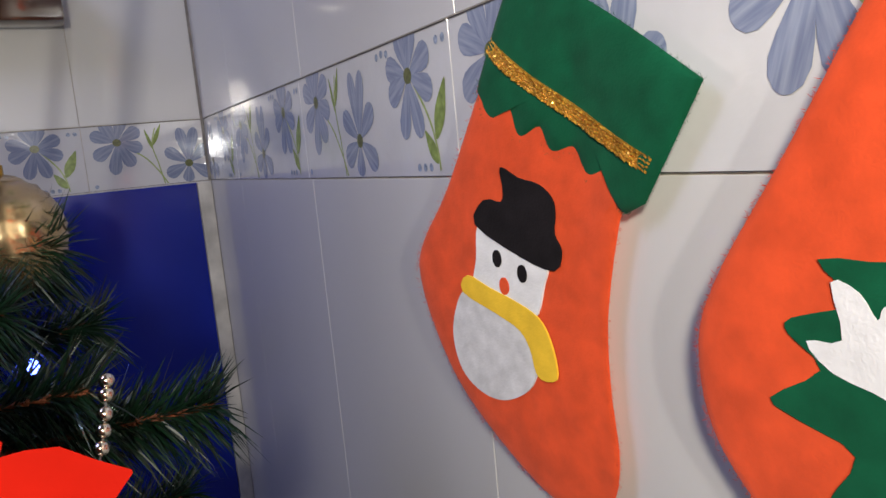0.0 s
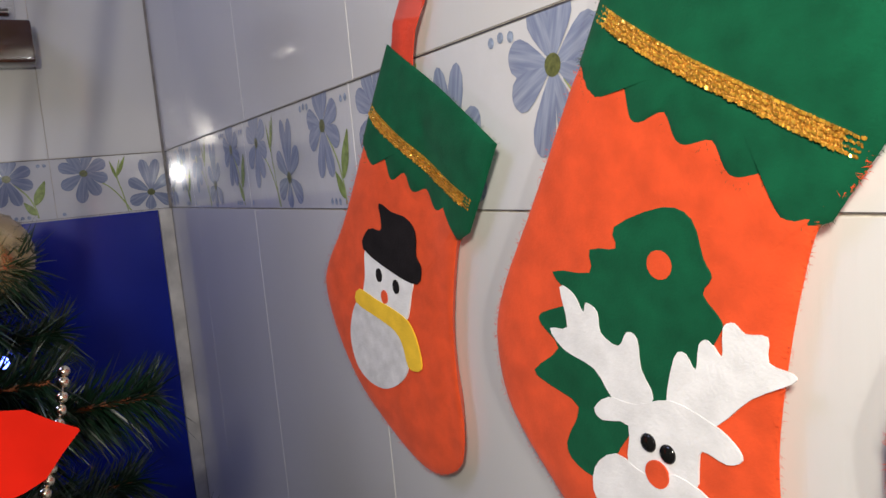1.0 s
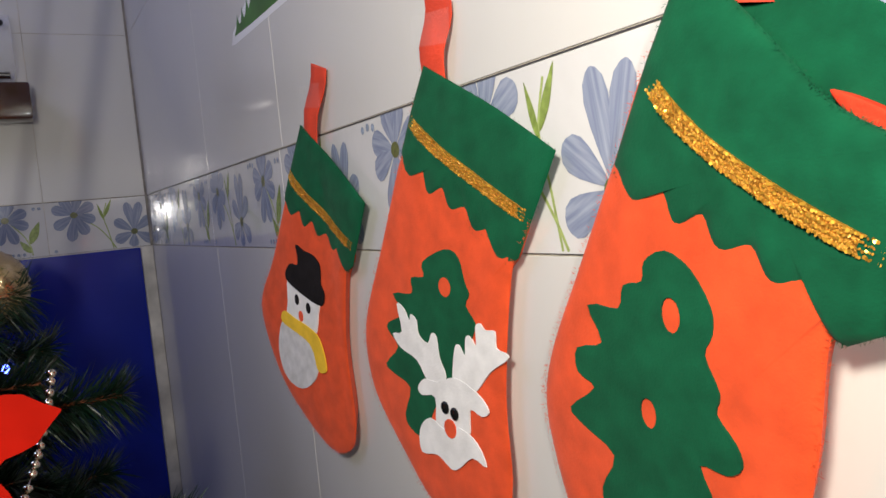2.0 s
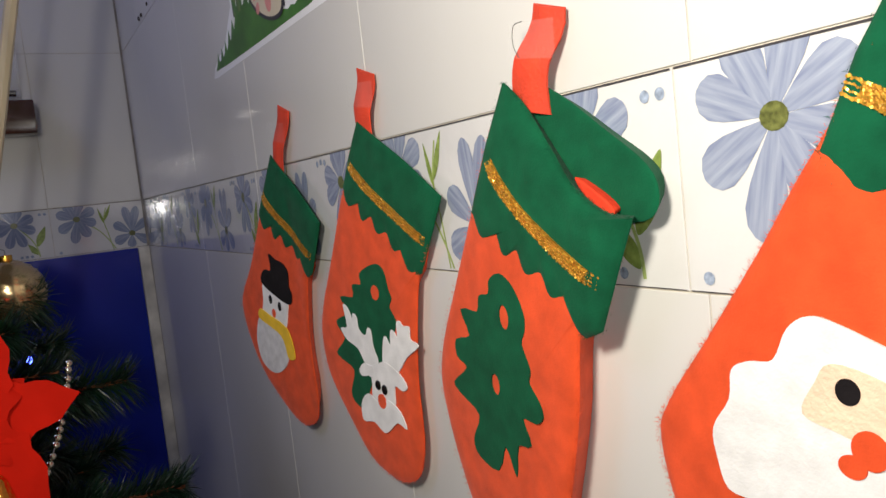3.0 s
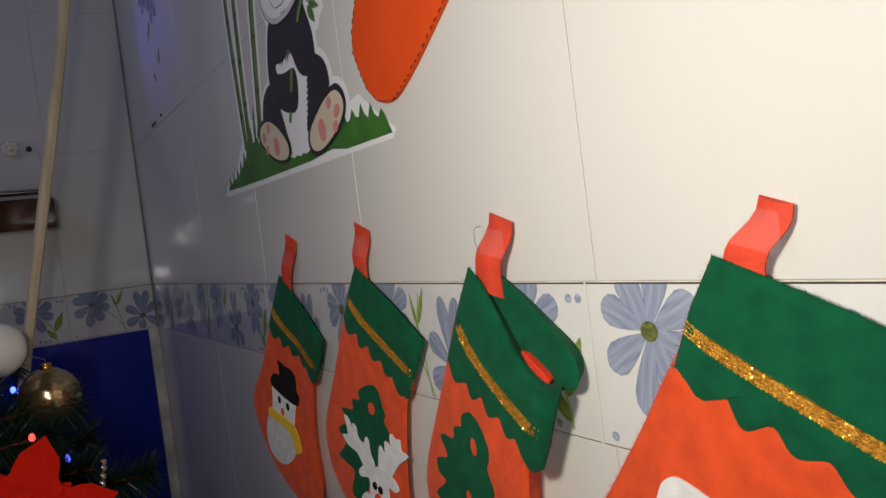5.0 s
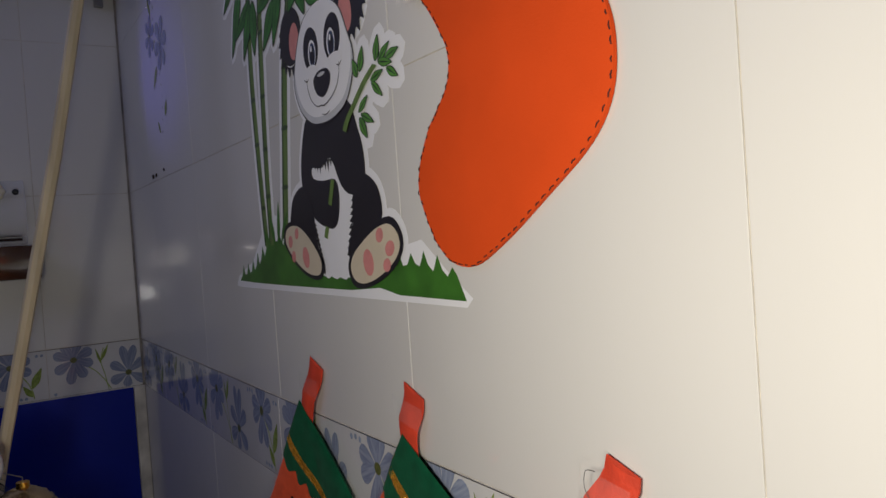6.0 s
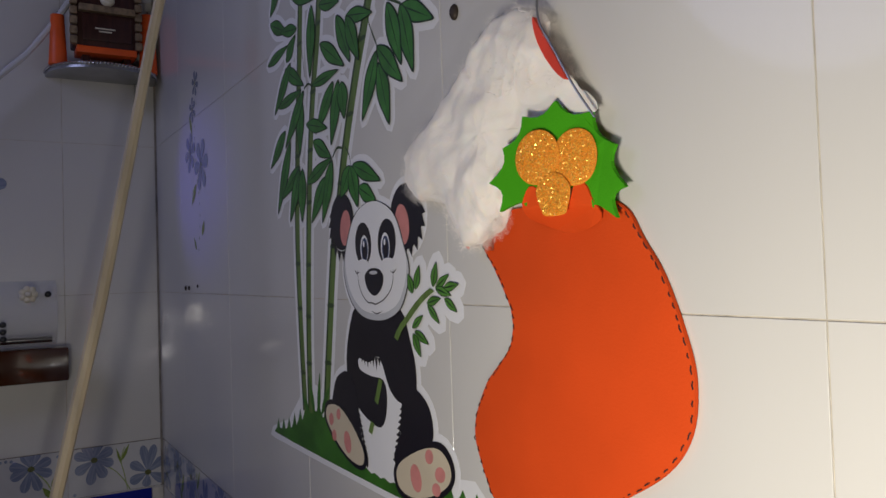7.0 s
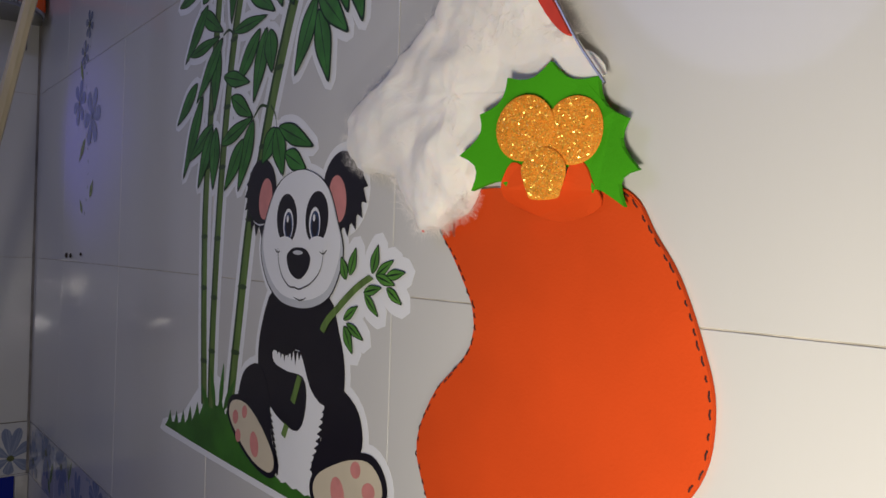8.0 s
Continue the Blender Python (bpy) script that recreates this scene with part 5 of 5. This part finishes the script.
bm = bmesh.new()
add_ball(bm, (0.022, 0.004, 0.118), 0.012, 14, 10, (0.6, 1, 0.9))
part("ornament", bm, IVORY, cabinet, "small pale knob on the cornice")

single("cable", tube(curve_through([(0.05, -0.36, 1.80), (0.05, -0.251, 1.918), (0.05, -0.202, 1.972), (0.05, -0.133, 2.081), (0.05, -0.08, 2.20), (0.05, -0.06, 2.40), (0.03, -0.05, 2.74)], 6, closed=False), 0.0052, 8),
       CABLE, "pale translucent cable hanging across the wall", "cable")

# nails and a bolt in the tiles
for x, z, r in ((1.044, 1.753, 0.0042), (0.222, 1.562, 0.0030), (0.245, 1.562, 0.0026), (0.30, 1.565, 0.002)):
    bm = bmesh.new()
    add_ball(bm, (0, 0, 0), r, 10, 8, (1, 0.7, 1.3))
    single("nail", bm, NAIL, "small dark nail head in a tile joint", "nail", (x, -0.001, z), "nails")


# ---------- tiles ----------
tile_meshes = {}


def tile_mesh(w, h, material):
    key = (round(w, 4), round(h, 4), material.name)
    if key not in tile_meshes:
        bm = bmesh.new()
        g = 0.00025
        outer = [bm.verts.new(p) for p in ((0, 0.003, 0), (w, 0.003, 0), (w, 0.003, h), (0, 0.003, h))]
        rim = [bm.verts.new(p) for p in ((0, g, 0), (w, g, 0), (w, g, h), (0, g, h))]
        mid = [bm.verts.new(p) for p in ((g * 0.4, g * 0.3, g * 0.4), (w - g * 0.4, g * 0.3, g * 0.4), (w - g * 0.4, g * 0.3, h - g * 0.4), (g * 0.4, g * 0.3, h - g * 0.4))]
        face = [bm.verts.new(p) for p in ((g * 1.4, 0, g * 1.4), (w - g * 1.4, 0, g * 1.4), (w - g * 1.4, 0, h - g * 1.4), (g * 1.4, 0, h - g * 1.4))]
        for a, b in ((outer, rim), (rim, mid), (mid, face)):
            for i in range(4):
                bm.faces.new((a[i], a[(i + 1) % 4], b[(i + 1) % 4], b[i]))
        bm.faces.new(face)
        tile_meshes[key] = finish("tile", bm, material, smooth=False)
    return tile_meshes[key]


def petal_shape(cx, cz, angle, inner, length, half):
    """A rounded petal as (x, z, u, v) corners."""
    c, s = math.cos(radians(angle)), math.sin(radians(angle))
    prof = [(0.0, 0.18), (0.25, 0.55), (0.5, 0.86), (0.72, 1.0), (0.88, 0.82), (0.97, 0.42), (1.0, 0.08)]
    pts = [(f, w) for f, w in prof] + [(f, -w) for f, w in reversed(prof)]
    out = []
    for f, w in pts:
        x, z = inner + (length - inner) * f, half * w
        out.append((cx + x * c - z * s, cz + x * s + z * c, 0.5 + 0.5 * w + cx * 7, f))
    return out


def painted(polys, y):
    bm = bmesh.new()
    uv = bm.loops.layers.uv.new("UVMap")
    for k, poly in enumerate(polys):
        if len(poly) < 3:
            continue
        area = sum(a[0] * b[1] - b[0] * a[1] for a, b in zip(poly, poly[1:] + poly[:1]))
        if area < 0:
            poly = poly[::-1]
        try:
            f = bm.faces.new([bm.verts.new((p[0], y - 0.000006 * k, p[1])) for p in poly])
        except ValueError:
            continue
        for loop, p in zip(f.loops, poly):
            loop[uv].uv = (p[2], p[3]) if len(p) > 2 else (p[0] * 30, p[1] * 30)
    return bm


def border_print(u0, u1):
    """The painted pattern of one border tile, cut to u0..u1: lists of polygons by colour."""
    petals, centres, stems, leaves, dots, lines = [], [], [], [], [], []

    def flower(cx, cz, spokes):
        for angle, length, half in spokes:
            petals.append(petal_shape(cx, cz, angle, 0.004, length, half))
        centres.append(ellipse(cx, cz, 0.0056, 0.0050, 0, 14))

    flower(0.042, 0.062, ((158, 0.034, 0.0085), (118, 0.034, 0.0085), (75, 0.036, 0.0085), (28, 0.034, 0.009), (-18, 0.033, 0.0085), (-62, 0.037, 0.009), (-100, 0.043, 0.0085), (-147, 0.036, 0.009)))
    flower(0.131, 0.027, ((100, 0.050, 0.0075), (76, 0.050, 0.0075), (145, 0.036, 0.0085), (38, 0.037, 0.0085), (205, 0.034, 0.009), (-32, 0.035, 0.009), (262, 0.026, 0.008)))
    flower(0.221, 0.062, ((165, 0.033, 0.0085), (112, 0.030, 0.008), (72, 0.030, 0.008), (22, 0.033, 0.0085), (-22, 0.034, 0.0085), (-72, 0.040, 0.008), (-108, 0.040, 0.008), (-158, 0.033, 0.0085)))

    def stroke(points, w):
        line = curve_through(points, 5, closed=False)
        left, right = [], []
        for i, p in enumerate(line):
            d = (line[min(i + 1, len(line) - 1)] - line[max(i - 1, 0)]).normalized()
            s = Vector((-d.y, d.x)) * w
            left.append(p + s)
            right.append(p - s)
        for i in range(len(line) - 1):
            stems.append([tuple(left[i]), tuple(left[i + 1]), tuple(right[i + 1]), tuple(right[i])])

    stroke([(0.050, 0.056), (0.074, 0.040), (0.090, 0.020), (0.100, 0.002)], 0.0009)
    stroke([(0.096, 0.002), (0.091, 0.030), (0.086, 0.055), (0.092, 0.078)], 0.0008)
    stroke([(0.228, 0.056), (0.244, 0.036), (0.252, 0.018), (0.254, 0.004)], 0.0010)
    for a, b, h in (((0.087, 0.055), (0.100, 0.083), 0.0028), ((0.086, 0.050), (0.078, 0.078), 0.0022), ((0.252, 0.022), (0.268, 0.056), 0.0062), ((0.252, 0.008), (0.238, 0.028), 0.0048)):
        leaves.append(leaf_line(a, b, h))
    for u, v in ((0.176, 0.079), (0.184, 0.080), (0.192, 0.079), (0.262, 0.077), (0.270, 0.077), (0.226, 0.006), (0.234, 0.006), (0.242, 0.006), (0.010, 0.006)):
        dots.append(ellipse(u, v, 0.0026, 0.0026, 0, 12))
    lines += [[(0, BH - 0.0012), (TW, BH - 0.0012), (TW, BH), (0, BH)], [(0, 0), (TW, 0), (TW, 0.0010), (0, 0.0010)]]

    def cut(polys):
        return [q for q in (clip([tuple(p) for p in poly], u0, u1, 0.0006, BH - 0.0004) for poly in polys) if len(q) > 2]

    return [("painted_stem", cut(stems), STEM, -0.00012), ("painted_petal", cut(petals), PETAL, -0.00020), ("painted_centre", cut(centres), PETAL_CENTRE, -0.00042), ("painted_leaf", cut(leaves), PLEAF, -0.00030),
            ("painted_dot", cut(dots), DOT_BLUE, -0.00034), ("painted_line", cut(lines), LINE, -0.00046)]


print_meshes = {}


def lay_tiles(wall, turn, joint, low, high, seed, uneven, shift=0.0):
    """Covers a wall with tiles; u runs along the wall, joint is the place of one upright joint."""
    rnd = random.Random(seed)
    rows = [(Z_BORDER, BH, True)]
    z = Z_TOP
    while z < ROOM_Z - 0.02:
        rows.append((z, min(TH, ROOM_Z - z), False))
        z += TH
    z = Z_BORDER
    while z > 0.01:
        h = min(0.60, z)
        rows.append((z - h, h, False))
        z -= h
    k0 = math.floor((low - joint) / TW) - 1
    u = joint + k0 * TW
    while u < high - 0.001:
        for z, h, is_border in rows:
            a, b = (max(u, low), min(u + TW, high)) if is_border else (max(u + shift, low), min(u + shift + TW, high))
            if b - a < 0.01:
                continue
            ob = new("border_tile" if is_border else "tile", tile_mesh(b - a - JOINT, h - JOINT, BORDER if is_border else TILE))
            ob.parent = wall
            tip = pose(0, 0, 0, rnd.gauss(0, uneven), 0, rnd.gauss(0, uneven))
            ob.matrix_local = turn @ Matrix.Translation((a + JOINT / 2, rnd.uniform(-0.0001, 0.0001), z + JOINT / 2)) @ (Matrix.Identity(4) if is_border else tip)
            if is_border and a < 1.9 and a > -1.0:
                key = (round(a - u, 3), round(b - u, 3))
                if key not in print_meshes:
                    print_meshes[key] = [(n, finish(n, painted(polys, y), m, smooth=False)) for n, polys, m, y in border_print(a - u + 0.001, b - u - 0.001) if polys]
                for n, me in print_meshes[key]:
                    p = new(n, me)
                    p.parent = ob
                    p.location = (u - a - JOINT / 2, 0, -JOINT / 2)
        u += TW


TURN_WEST = Matrix.Rotation(radians(90), 4, "Z")
lay_tiles(wall_right, Matrix.Identity(4), 0.184, 0.0, ROOM_X, 1, 0.0028, 0.009)
lay_tiles(wall_left, TURN_WEST, -0.157, ROOM_Y, 0.0, 2, 0.0028)


def sprig(wall, turn, u0):
    """A painted flower spray on a decorated wall tile."""
    petals, centres, leaves = [], [], []
    for cx, cz, r in ((0.125, 1.872, 0.020), (0.105, 1.835, 0.020), (0.085, 1.772, 0.032), (0.152, 1.745, 0.040)):
        for k in range(6):
            petals.append(petal_shape(u0 + cx, cz, 60 * k + 20 + 300 * cz, 0.003, r, r * 0.26))
        centres.append(ellipse(u0 + cx, cz, 0.004, 0.004, 0, 12))
    for a, b, h in (((0.120, 1.720), (0.090, 1.690), 0.006), ((0.150, 1.640), (0.165, 1.662), 0.006), ((0.10, 1.800), (0.085, 1.830), 0.005), ((0.115, 1.620), (0.10, 1.640), 0.004)):
        leaves.append(leaf_line((u0 + a[0], a[1]), (u0 + b[0], b[1]), h))
    for k in range(14):
        leaves.append(ellipse(u0 + 0.128 + 0.012 * math.sin(k * 0.5), 1.62 + 0.017 * k, 0.0012, 0.0026, 0, 8))
    for n, polys, m, y in (("painted_petal", petals, PETAL, -0.00050), ("painted_centre", centres, PETAL_CENTRE, -0.00075), ("painted_leaf", leaves, PLEAF, -0.00060)):
        p = new(n, finish(n, painted(polys, y), m, smooth=False))
        p.parent = wall
        p.matrix_local = turn


sprig(wall_right, Matrix.Identity(4), 0.184)
sprig(wall_left, TURN_WEST, -0.434)
